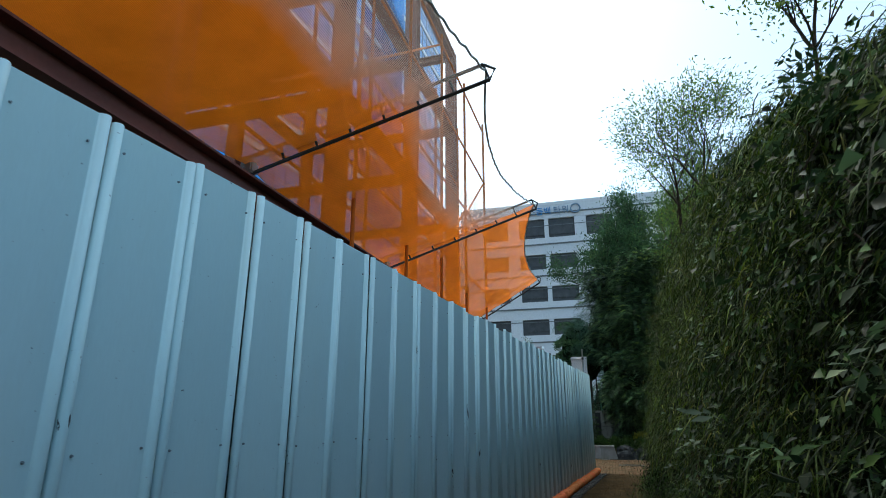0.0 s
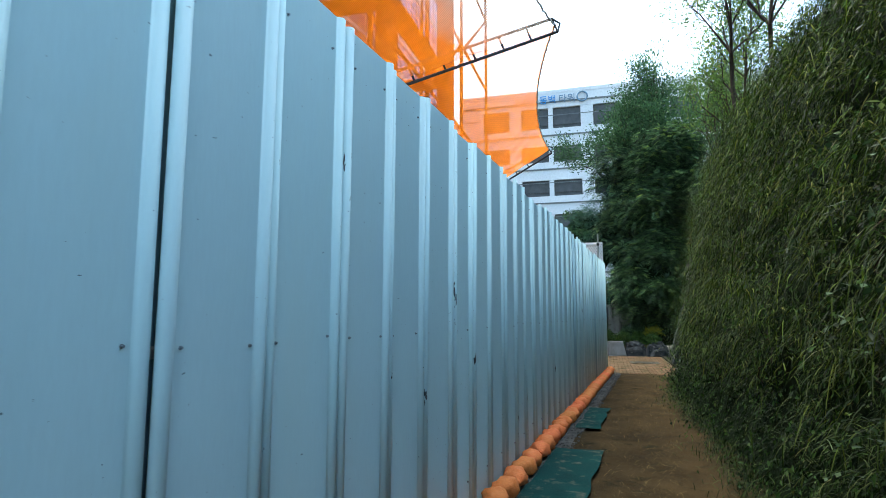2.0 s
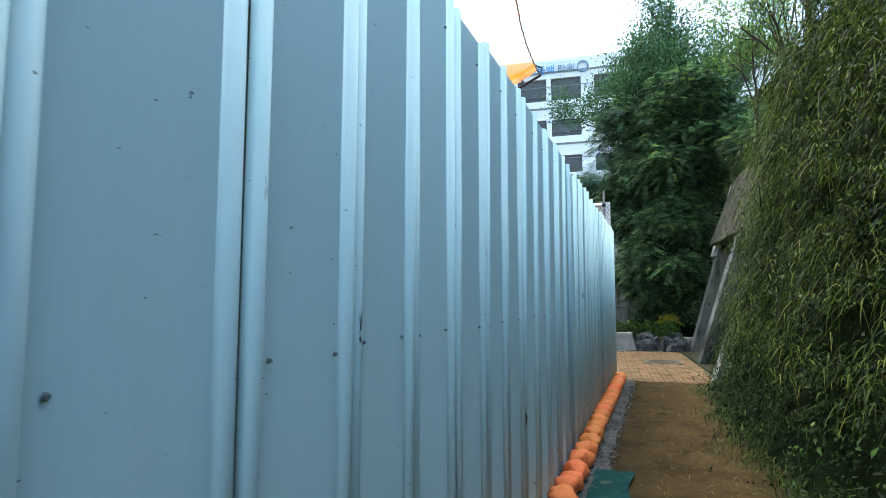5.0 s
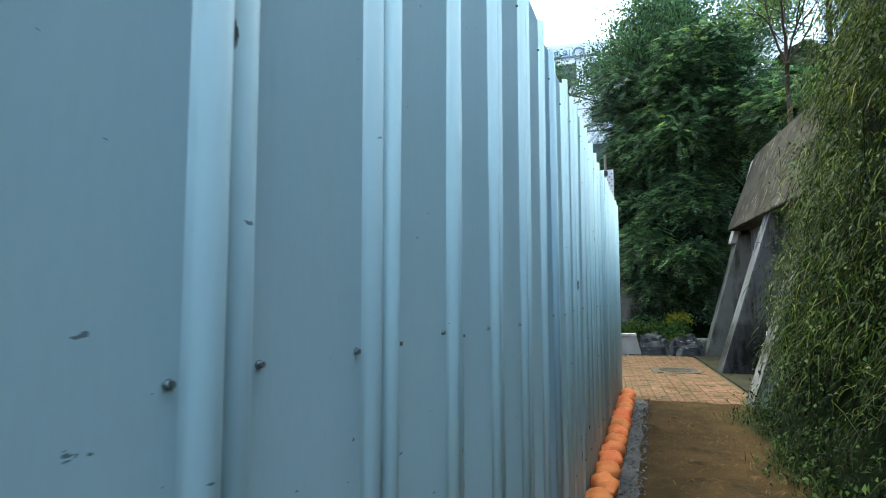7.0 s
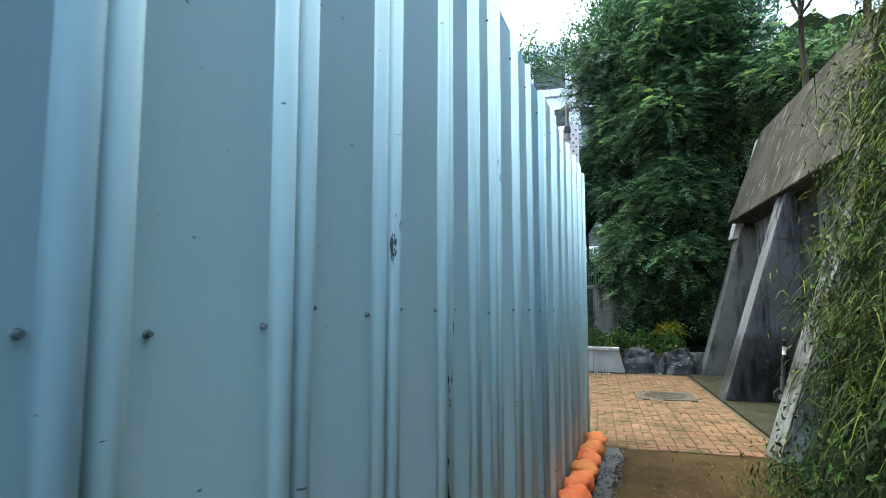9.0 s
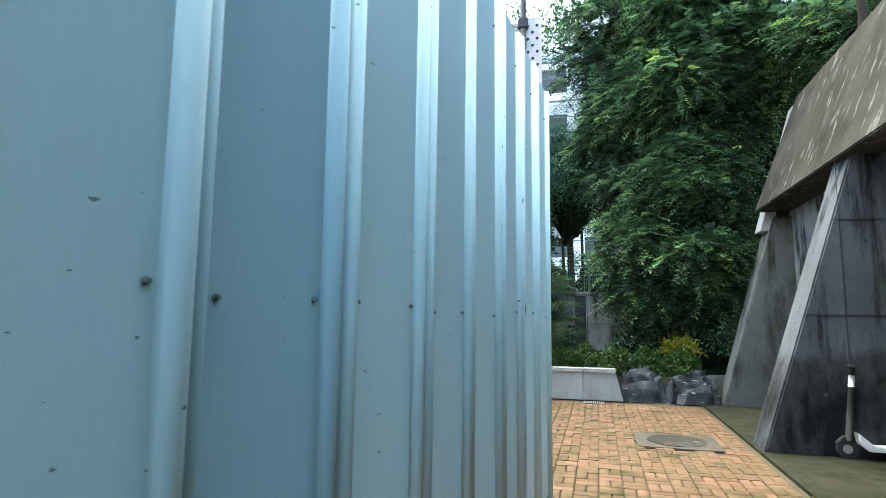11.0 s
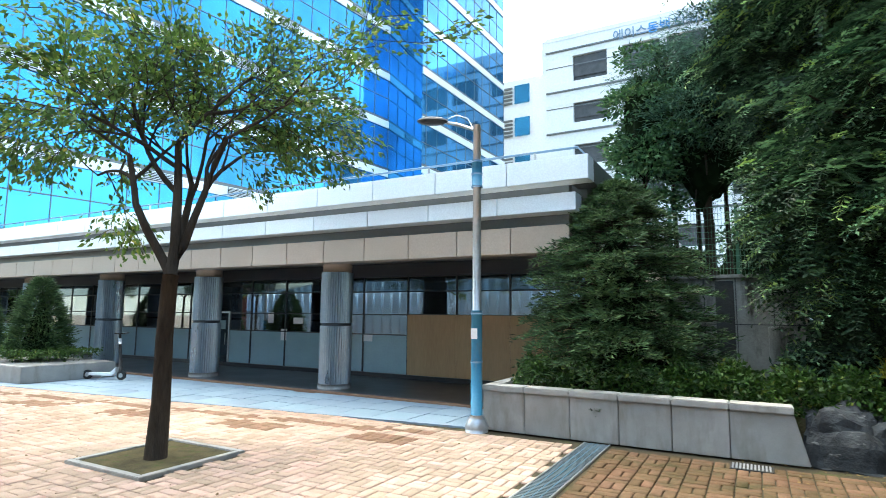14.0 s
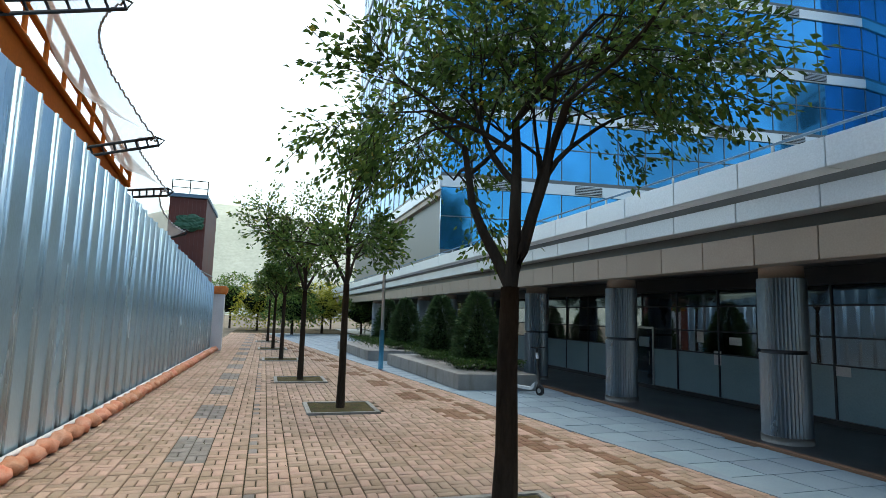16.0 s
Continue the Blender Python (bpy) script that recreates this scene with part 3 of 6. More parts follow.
def grass_mesh(name, pts, dirs, length, width):
    """Arching blades of three segments that bend down under their own weight."""
    p, d = np.asarray(pts, float), np.asarray(dirs, float) + rng.normal(size=(len(pts), 3)) * 0.45
    n = len(p)
    d /= np.linalg.norm(d, axis=1, keepdims=True)
    s = np.cross(d, [0, 0, 1.0])
    s /= np.linalg.norm(s, axis=1, keepdims=True) + 1e-9
    L = length * rng.uniform(0.5, 1.5, (n, 1))
    rows = []
    for t, w in ((0, 1), (0.35, 0.9), (0.7, 0.6)):
        c = p + d * L * t - np.array([0, 0, 1.0]) * L * 0.75 * t * t
        rows += [c - s * width * w / 2, c + s * width * w / 2]
    rows.append(p + d * L - np.array([0, 0, 1.0]) * L * 0.75)
    v = np.stack(rows, 1).reshape(-1, 3)
    i = np.arange(n)[:, None] * 7
    f = np.concatenate([i + q for q in ([0, 1, 3], [0, 3, 2], [2, 3, 5], [2, 5, 4], [4, 5, 6])], 0)
    me = bpy.data.meshes.new(name)
    me.vertices.add(len(v))
    me.vertices.foreach_set("co", v.ravel())
    me.loops.add(len(f) * 3)
    me.loops.foreach_set("vertex_index", f.ravel())
    me.polygons.add(len(f))
    me.polygons.foreach_set("loop_start", np.arange(len(f)) * 3)
    me.update(calc_edges=True)
    return me

# ---- ground ----
solid("ground", box(-400, 400, -400, 400, -0.6, -0.07), M_GROUND, "bare brown ground reaching to the horizon", "ground", kind="structure")
FX, FY, FS = -0.80, 21.73, 0.0834           # corner of the fence, and its lean against the y axis
ANG = math.atan(FS)


def fence_x(y):
    return FX + FS * (y - FY)


def rough_sheet(name, x0, x1, y0, y1, z, amp, step, material, label, category, edge=0.0, kind="structure"):
    """A sheet of uneven ground with a ragged outline."""
    nx, ny = max(2, int((x1(y0) - x0(y0)) / step)), max(2, int((y1 - y0) / step))
    vs, fs = [], []
    for j in range(ny + 1):
        y = y0 + (y1 - y0) * j / ny
        e0, e1 = (noise.noise((y * 1.7, 3, z)) * edge, noise.noise((y * 1.9, 9, z)) * edge)
        for i in range(nx + 1):
            a = x0(y) + e0
            x = a + (x1(y) + e1 - a) * i / nx
            vs.append((x, y, z + amp * noise.noise((x * 3, y * 3, 1)) + amp * 0.5 * noise.noise((x * 11, y * 11, 4))))
    for j in range(ny):
        for i in range(nx):
            a = j * (nx + 1) + i
            fs.append((a, a + 1, a + nx + 2, a + nx + 1))
    return solid(name, mesh_of(name, vs, fs, True), material, label, category, kind=kind)


rough_sheet("path", lambda y: fence_x(y) + 0.02, lambda y: 1.9, -6, 21.25, -0.012, 0.018, 0.12, M_DIRT, "trodden brown earth path between fence and bank", "path")
rough_sheet("gravel_strip", lambda y: fence_x(y) + 0.03, lambda y: fence_x(y) + 0.40, -6, 21.2, 0.012, 0.012, 0.08, M_GRAVEL, "grey gravel along the foot of the steel fence", "gravel", 0.10)
for y0, y1, x0, x1 in ((8.4, 11.0, 0.26, 0.86), (12.4, 14.4, 0.30, 0.66)):
    rough_sheet("ground_sheet", lambda y, q=x0: fence_x(y) + q, lambda y, q=x1: fence_x(y) + q, y0, y1, 0.032, 0.008, 0.09, M_MATGREEN, "torn green ground sheet half buried in the path", "ground sheet", 0.06, kind="stuff")


# ---- the steel sheet fences ----
def panel_mesh(width, height, rib=0.066, proud=0.030):
    """One steel sheet with a rounded rib at each long edge."""
    w = width - 0.006
    arc = [(proud * math.sin(math.pi * a) ** 0.55, a * rib) for a in (0.06, 0.14, 0.25, 0.38, 0.5, 0.62, 0.75, 0.86, 0.94)]
    prof = [(-0.004, 0.0)] + arc + [(0.0, rib + 0.004), (0.0, w * 0.3), (0.0, w / 2), (0.0, w * 0.7), (0.0, w - rib - 0.004)] + [(a, w - rib + c) for a, c in arc] + [(-0.004, w)]
    vs, fs, n = [], [], len(prof)
    for z in (0.0, height):
        vs += [(x, y, z) for x, y in prof] + [(x - 0.004, y, z) for x, y in prof]
    for i in range(n - 1):
        fs += [(i, i + 1, i + 1 + 2 * n, i + 2 * n), (n + i + 1, n + i, n + i + 2 * n, n + i + 1 + 2 * n), (2 * n + i, 2 * n + i + 1, 3 * n + i + 1, 3 * n + i), (i + 1, i, n + i, n + i + 1)]
    fs += [(0, 2 * n, 3 * n, n), (n - 1, 2 * n - 1, 4 * n - 1, 3 * n - 1)]
    me = mesh_of("panel", vs, fs, True)
    k = len(arc)
    for i in range(n - 1):
        if k < i < n - k - 2:
            for q in range(4):
                me.polygons[i * 4 + q].use_smooth = False
    return me


def bolt_mesh():
    bm = bmesh.new()
    tube([(0.0, 0, 0), (0.003, 0, 0)], 0.0078, 10, bm)
    tube([(0.003, 0, 0), (0.011, 0, 0)], 0.0055, 6, bm)
    me = bpy.data.meshes.new("bolt")
    bm.to_mesh(me)
    bm.free()
    me.materials.append(M_BOLT)
    return me


BOLT = bolt_mesh()


def steel_fence(label, base, turn, widths, top, material, rows, seed, gaps=(), turned=()):
    """A run of steel sheets from base along the fence's own y axis; top gives the height at a distance along it."""
    r = random.Random(seed)
    fence = thing("site_fence", None, label, "fence", m=pose(*base, 0, 0, turn))
    meshes = {}
    at = 0.0
    total = sum(widths)
    for k, width in enumerate(widths):
        h = round(top(at) + r.uniform(-0.03, 0.035), 2)
        w = width - (gaps[k] if k in gaps else 0.0)
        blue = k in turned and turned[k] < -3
        key = (h, round(w, 3), blue)
        if key not in meshes:
            meshes[key] = panel_mesh(w, h)
        skew = r.uniform(-1.8, 1.2) if r.random() < 0.22 else r.uniform(-0.5, 0.5)
        set_back = r.uniform(-0.006, 0.006) - abs(skew) * 0.004
        if k in turned:
            skew, set_back = turned[k], -width * math.sin(math.radians(-turned[k])) - 0.004
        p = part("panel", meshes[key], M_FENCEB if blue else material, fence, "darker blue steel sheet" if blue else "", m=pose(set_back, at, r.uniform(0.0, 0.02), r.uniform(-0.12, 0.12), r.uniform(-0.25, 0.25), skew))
        for z in rows:
            for y in (0.095, width - 0.105):
                if r.random() < 0.93:
                    part("bolt", BOLT, None, p, m=pose(0.0, y + r.uniform(-0.012, 0.012), min(z + 0.07 * max(0, 1 - at / 12) - 0.05 * max(0, at - 22) / 6, h - 0.12) + r.uniform(-0.012, 0.012)))
        if k % 4 == 0:
            part("post", tube([(-0.12, at, 0), (-0.12, at, top(at) - 0.1)], 0.024, 8), M_STEEL, fence)
        at += width
    # Added sheet: stops the view through open seams, its colour their blue shade.
    part("added_backing", box(-0.075, -0.055, 0, total, 0.05, min(top(0), top(total)) - 0.12), M_BACK, fence)
    for z in (0.5, 1.6, 2.95):
        part("rail", tube([(-0.06, 0, z), (-0.06, total, z)], 0.024, 8), M_STEEL, fence)
    return fence


COS = math.cos(ANG)
seams = [2.65 - 0.58 * k for k in range(15, 0, -1)] + [2.65, 3.24, 3.82, 4.37, 4.95, 5.50, 6.09, 6.64, 7.20, 7.86, 8.33, 8.87, 9.42, 9.93, 10.44, 10.95, 11.45, 11.93, 12.44, 12.94, 13.44, 13.97, 14.47, 14.95]
seams += [15.43, 15.9, 16.4, 16.8, 17.17, 17.68, 18.17, 18.66, 19.19, 19.72, 20.26, 20.75, 21.21, 21.71]
widths = [(q - p) / COS for p, q in zip(seams, seams[1:])]
Y0 = seams[0]
gaps = {k: {3.24: 0.03, 3.82: 0.026, 5.50: 0.004, 7.86: 0.07}[q] for k, q in enumerate(seams[1:]) if q in (3.24, 3.82, 5.50, 7.86)}
turned = {k: q for k, q in ((seams.index(14.47), -3.6), (seams.index(18.17), -4.2), (seams.index(7.86), -1.2))}
steel_fence("pale blue ribbed steel sheet fence with scuffed ribs along the path", (fence_x(Y0), Y0, 0), -math.degrees(ANG), widths, lambda s: 3.30, M_FENCE, (0.32, 1.60, 3.12), 3, gaps, turned)
steel_fence("tall silvery blue ribbed steel sheet fence along the brick plaza", (-2.3, 20.98, 0), 88.6, [0.51] * 46, lambda s: 4.31 - 0.074 * s, M_FRONT, (1.6,), 5)
solid("fence_return", prism([(-0.83, 21.70), (-0.79, 21.745), (-2.28, 21.06), (-2.32, 21.0)], 0, 3.35), M_FENCE, "pale blue sheet closing the fence at its corner", "fence panel", kind="structure")

corner = thing("corner_screen", None, "white perforated steel screen rising above the fence corner", "screen", m=pose(0, 0, 0))
scr = bmesh.new()
box(-1.38, -0.83, 21.745, 21.765, 0.02, 4.0, 0.0, scr)
part("sheet", scr, M_WHITEPAINT, corner)
hole = bpy.data.meshes.new("hole")
hb = tube([(0, 0, 0), (0, -0.004, 0)], 0.013, 8)
hb.to_mesh(hole)
hb.free()
hole.materials.append(M_DARKMETAL)
for i in range(7):
    for j in range(14):
        part("hole", hole, None, corner, m=pose(-1.35 + i * 0.075 + (j % 2) * 0.037, 21.745, 3.2 + j * 0.056))
part("post", tube([(-0.97, 21.70, 0), (-0.97, 21.70, 4.27)], 0.025, 10), M_STEEL, corner)
part("rail", tube([(-1.42, 21.70, 3.93), (-0.93, 21.70, 3.93)], 0.024, 10), M_STEEL, corner)
part("clamp", box(-1.01, -0.93, 21.66, 21.73, 3.88, 3.97, 0.01), M_DARKMETAL, corner)


def bag_mesh(seed):
    vs, fs, n, m_ = [], [], 14, 14
    for i in range(m_ + 1):
        t = i / m_
        r = 0.105 * (math.sin(math.pi * min(max(t, 0.04), 0.96)) ** 0.75)
        for k in range(n):
            a = math.tau * k / n
            w = 1 + 0.34 * noise.noise((t * 5 + seed * 3.1, math.cos(a) * 1.6, math.sin(a) * 1.6)) + 0.2 * noise.noise((t * 13, math.cos(a) * 3, math.sin(a) * 3 + seed))
            vs.append((r * 1.15 * math.cos(a) * w, (t - 0.5) * 0.46, max(r * 0.9 * math.sin(a) * w + 0.08, 0.0)))
    for i in range(m_):
        for k in range(n):
            fs.append((i * n + k, i * n + (k + 1) % n, (i + 1) * n + (k + 1) % n, (i + 1) * n + k))
    fs += [tuple(range(n))[::-1], tuple(range(m_ * n, m_ * n + n))]
    me = mesh_of("sandbag", vs, fs, True)
    me.materials.append(M_BAG)
    return me


BAGS = [bag_mesh(k) for k in range(6)]
PALE_BAGS = [bag_mesh(k + 10) for k in range(5)]
for me in PALE_BAGS:
    me.materials[0] = M_BAGP
rb = random.Random(11)
y = 1.5
while y < 21.45:
    thing("sandbag", BAGS[rb.randrange(6)], "wrinkled orange sandbag lying against the fence foot", "sandbag", "sandbags along the fence", m=pose(fence_x(y) + 0.14, y, 0.02, rb.uniform(-4, 4), 0, -math.degrees(ANG) + rb.uniform(-20, 20)))
    y += rb.uniform(0.36, 0.43)
x = -5.5
while x > -27:
    thing("sandbag", PALE_BAGS[rb.randrange(5)], "dusty orange sandbag lying against the fence foot", "sandbag", "sandbags along the plaza fence", m=pose(x, 21.22 + 0.0244 * (-5.5 - x), 0.01, rb.uniform(-4, 4), 0, 88.6 + rb.uniform(-12, 12)))
    x -= rb.uniform(0.36, 0.44)

solid("edge_pipe", tube([(-3, 21.06, 0.16), (-12, 21.29, 0.15), (-25.6, 21.61, 0.16)], 0.03, 8), M_WHITEPAINT, "pale plastic pipe along the plaza fence foot", "pipe")

# ---- steel frame, booms and nets behind the fence ----
FRX = -5.0
frame_ob = thing("steel_frame", None, "half-built steel building frame behind orange netting", "steel frame")


def hbeam(a, b, size, parent, material=M_REDSTEEL, name="beam"):
    a, b = Vector(a), Vector(b)
    L, h, t = (b - a).length, size / 2, size * 0.09
    bm = bmesh.new()
    for q in ((-h, h, -h, -h + t), (-h, h, h - t, h), (-t / 2, t / 2, -h + t, h - t)):
        box(q[0], q[1], 0, L, q[2], q[3], 0, bm)
    d = (b - a).normalized()
    rot = d.to_track_quat('Y', 'Z').to_matrix().to_4x4()
    return part(name, bm, material, parent, m=Matrix.Translation(a) @ rot)


for yy in (-4.0, 0.5, 4.9, 9.4, 13.8, 18.2):
    for xx in (FRX, FRX - 6):
        hbeam((xx, yy, 0), (xx, yy, 15.5), 0.36, frame_ob, name="column")
for zz in (4.45, 8.3, 12.1, 15.3):
    for xx in (FRX, FRX - 6):
        hbeam((xx, -6, zz), (xx, 18.3, zz), 0.32, frame_ob)
    for yy in (0.5, 4.9, 9.4, 13.8, 18.2):
        hbeam((FRX - 6, yy, zz), (FRX, yy, zz), 0.26, frame_ob)
        if yy < 18:
            hbeam((FRX - 22, yy, zz), (FRX - 6, yy, zz), 0.26, frame_ob)
for zz, y1 in ((8.5, 9.3), (12.3, 9.3)):
    part("deck", box(FRX - 20, FRX + 0.1, -14, y1, zz, zz + 0.16), M_DARKMETAL, frame_ob, "dark steel floor deck")
part("rear_wall", box(FRX - 20.2, FRX - 20, -14, 9.3, 0, 12.3), M_REDSTEEL, frame_ob)
hbeam((-4.15, -6, 4.5), (-4.15, 17.4, 4.5), 0.3, frame_ob)
scaf = thing("scaffold", None, "rust-orange tube scaffold with stair flights beside the steel frame", "scaffold")
for yy in (7.4, 9.8, 12.2, 14.6, 17.2):
    for xx in (-4.5, -3.6):
        part("standard", tube([(xx, yy, 0), (xx, yy, 11.6)], 0.035, 8), M_ORANGE, scaf)
for zz in (5.6, 7.5, 9.4, 11.3):
    for xx in (-4.5, -3.6):
        part("ledger", tube([(xx, 4.8, zz), (xx, 17.3, zz)], 0.03, 6), M_ORANGE, scaf)
for k, yy in enumerate((5.0, 7.4, 9.8, 12.2, 14.8)):
    part("brace", tube([(-3.6, yy, 5.6 + 1.9 * (k % 3)), (-3.6, yy + 2.4, 7.5 + 1.9 * (k % 3))], 0.03, 6), M_ORANGE, scaf)


def ladder_boom(base, tip, parent_label, depth=0.25):
    """A ladder beam: two chords with rungs, and a hook at the tip."""
    b = thing("net_boom", None, parent_label, "boom", "booms that hold the nets")
    base, tip = Vector(base), Vector(tip)
    d = (tip - base).normalized()
    up = d.cross(Vector((0, 0, 1)).cross(d)).normalized() * depth
    for s in (-0.5, 0.5):
        part("chord", tube([base + up * s, tip + up * s], 0.026, 8), M_DARKMETAL, b)
    n = 7
    for k in range(n + 1):
        p = base + (tip - base) * k / n
        part("rung", tube([p - up * 0.5, p + up * 0.5], 0.018, 6), M_DARKMETAL, b)
    part("hook", tube([tip - up * 0.5, tip + d * 0.12, tip + up * 0.5], 0.02, 6), M_DARKMETAL, b)
    part("clamp", box(-0.09, 0.09, -0.09, 0.09, -0.12, 0.12, 0.02), M_STEEL, b, m=Matrix.Translation(base))
    return b


ALLEY_BOOMS = [((-4.5, -0.4, 5.1), (-1.25, -0.2, 6.1)), ((-4.5, 6.0, 5.1), (-1.25, 6.3, 6.15)), ((-4.5, 10.9, 5.0), (-1.5, 13.14, 6.88)), ((-4.5, 18.9, 5.0), (-2.26, 19.93, 6.6))]
FRONT_BOOMS = [((-5.5, 20.3, 5.5), (-6.2, 21.6, 6.5)), ((-8.8, 20.3, 4.95), (-9.7, 21.5, 5.74)), ((-12.3, 20.4, 4.25), (-12.7, 21.5, 4.70)), ((-14.6, 20.5, 4.0), (-14.2, 21.5, 4.06)), ((-19.0, 20.5, 3.6), (-18.6, 21.3, 3.8))]
for a, b in ALLEY_BOOMS + FRONT_BOOMS:
    ladder_boom(a, b, "dark steel ladder boom holding up the safety net", 0.25 if a[1] < 20 else 0.15)


def net_bay(b0, b1, colour, material, nu=44, nv=16, sag=0.5, inward=0.22):
    """One sheet of net slung between two booms, sagging, with its outer edge drawn in."""
    a0, t0, a1, t1 = [Vector(v) for v in (*b0, *b1)]
    vs, fs = [], []
    edge = []
    for i in range(nu + 1):
        u = i / nu
        s = 4 * u * (1 - u)
        pin, pout = a0.lerp(a1, u), t0.lerp(t1, u)
        pout = pout.lerp(pin, inward * s * 0.55)
        pin = pin - Vector((0, 0, 0.55 * s)) * 0.5
        for j in range(nv + 1):
            v = j / nv
            p = pin.lerp(pout, v)
            p.z -= sag * s * math.sin(math.pi * v) * 0.6 + 0.04 * noise.noise((p.x * 2.5, p.y * 2.5, p.z * 2.5)) + 0.1 * math.sin(math.pi * v) * (0.3 + s)
            vs.append(p)
            if j == nv:
                edge.append(p)
    for i in range(nu):
        for j in range(nv):
            a = i * (nv + 1) + j
            fs.append((a, a + 1, a + nv + 2, a + nv + 1))
    ob = thing("safety_net", None, "translucent " + colour + " safety net slung between two booms", "safety net", colour + " safety nets")
    me = mesh_of("netting", vs, fs, True)
    uv = me.uv_layers.new(name="UVMap")
    for loop in me.loops:
        uv.data[loop.index].uv = (loop.vertex_index // (nv + 1) / nu, loop.vertex_index % (nv + 1) / nv)
    part("netting", me, material, ob)
    wig = []
    for k, p in enumerate(edge):
        wig.append(p + Vector((0, 0, 0.02 * (-1) ** k)))
    part("edge_rope", tube(wig, 0.016, 6), M_ROPE, ob)
    return ob


for q, colour, material in ((ALLEY_BOOMS, "orange", M_NET), (FRONT_BOOMS, "pale grey", M_NETPALE)):
    if material is M_NETPALE:
        q = [((x, y, max(z, 6.68 - 1.8 * (-5.0 - x) / 10.4) if x > -15 else z), tip) for (x, y, z), tip in q]
    for b0, b1 in zip(q, q[1:]):
        net_bay(b0, b1, colour, M_FLAP if b1 is ALLEY_BOOMS[-1] else material, inward=0.22 if colour == "orange" else 0.8)
truss = thing("guard_truss", None, "orange steel guard truss with posts above the plaza fence", "guard rail")
for k in range(15):
    u = k / 14
    xx = -5.0 - 10.4 * u
    part("post", tube([(xx, 20.5, 5.45 - 1.1 * u), (xx, 20.5, 6.65 - 1.8 * u)], 0.035, 8), M_ORANGE, truss)
for z0, z1 in ((5.45, 4.35), (5.95, 4.6), (6.65, 4.85)):
    part("chord", tube([(-5.0, 20.5, z0), (-15.4, 20.5, z1)], 0.045, 8), M_ORANGE, truss)
part("skirt", prism([(-5.0, 3.2), (-15.4, 3.2), (-15.4, 4.35), (-5.0, 5.45)], 20.44, 20.46, 1), M_ORANGE, truss, "orange sheet below the rail")
part("stanchion", box(-5.1, -5.0, 20.4, 20.5, 0, 5.4), M_ORANGE, truss)
part("stanchion", box(-15.4, -15.3, 20.4, 20.5, 0, 4.05), M_ORANGE, truss)
shed = thing("site_cabin", None, "dark red steel site cabin with green netting", "site cabin")
part("body", box(-30, -25.4, 19.75, 21.1, 0, 6.0, 0.02), M_REDSTEEL, shed)
part("roof", box(-30.1, -25.3, 19.7, 21.15, 6.0, 6.15, 0.01), M_SIGNGREY, shed)
for q in range(9):
    part("wall_rib", box(-25.4, -25.37, 19.8 + q * 0.15, 19.83 + q * 0.15, 2.5, 5.95), M_REDSTEEL, shed)
net = lump_mesh("netting", (-25.3, 20.55, 5.0), (0.12, 0.5, 0.28), 0.5, 3.0)
part("netting", net, M_GREENPAINT, shed, "bunched green netting")
for yy in (19.8, 20.45, 21.1):
    part("rail_post", tube([(-25.4, yy, 6.15), (-25.4, yy, 6.7)], 0.022, 6), M_DARKMETAL, shed)
for zz in (6.4, 6.7):
    part("roof_rail", tube([(-25.4, 19.8, zz), (-25.4, 21.1, zz)], 0.018, 6), M_DARKMETAL, shed)
gate = thing("gate_pillar", None, "white gate pillar with an orange canvas top at the fence end", "gate pillar", m=pose(-26.6, 21.7, 0))
part("pillar", box(-0.2, 0.2, -0.25, 0.25, 0, 2.3, 0.02), M_WHITEPAINT, gate)
part("cover", box(-0.3, 0.3, -0.5, 0.35, 2.3, 2.62, 0.05), M_BAG, gate)

# ---- bank, concrete buttresses ----
def bank_top(y):
    return min(max(2.9 + 0.345 * y, 2.9), 6.3)


def bank_x(y, z):
    """Face of the planted bank at a height."""
    over = max(z - bank_top(y) + 0.7, 0)
    return 0.80 + 0.20 * z + 0.9 * over ** 2 + 0.10 * noise.noise((y * 0.5, z * 0.6, 2)) + 0.06 * noise.noise((y * 2, z * 2, 7)) - 0.30 * max(0, 0.5 - z) + 0.12 * max(y - 17.5, 0)


vs, fs = [], []
nj, ni = 70, 28
for j in range(nj + 1):
    yy = -5 + 25.75 * j / nj
    for i in range(ni + 1):
        zz = (bank_top(yy) + 0.3) * i / ni
        vs.append((bank_x(yy, zz) + 0.12, yy, zz - 0.05))
    vs.append((9, yy, bank_top(yy) + 1.0))
for j in range(nj):
    for i in range(ni + 1):
        a = j * (ni + 2) + i
        fs.append((a, a + ni + 2, a + ni + 3, a + 1))
bank = thing("planted_bank", None, "steep bank overgrown with dense grass and climbing leaves", "bank", kind="structure")
# Earth coloured near-black, so gaps in the growth look deep in shade.
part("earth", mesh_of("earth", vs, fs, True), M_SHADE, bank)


def scatter_bank(n, off, lift=0.35, y0=-4.5, y1=20.8, zmin=0.0, gap=-0.12):
    yy = rng.uniform(y0, y1, n)
    zz = np.array([zmin + (bank_top(a) + lift - zmin) * u for a, u in zip(yy, rng.uniform(0, 1, n))])
    keep = [noise.noise((a * 2.3, b * 2.3, 11)) + 0.6 * noise.noise((a * 5, b * 5, 17)) > gap for a, b in zip(yy, zz)]
    yy, zz = yy[keep], zz[keep]
    return np.array([[bank_x(a, b) + 0.10 - abs(rng.normal()) * off * (1.6 + noise.noise((a * 1.3, b * 1.3, 3))), a, b] for a, b in zip(yy, zz)])


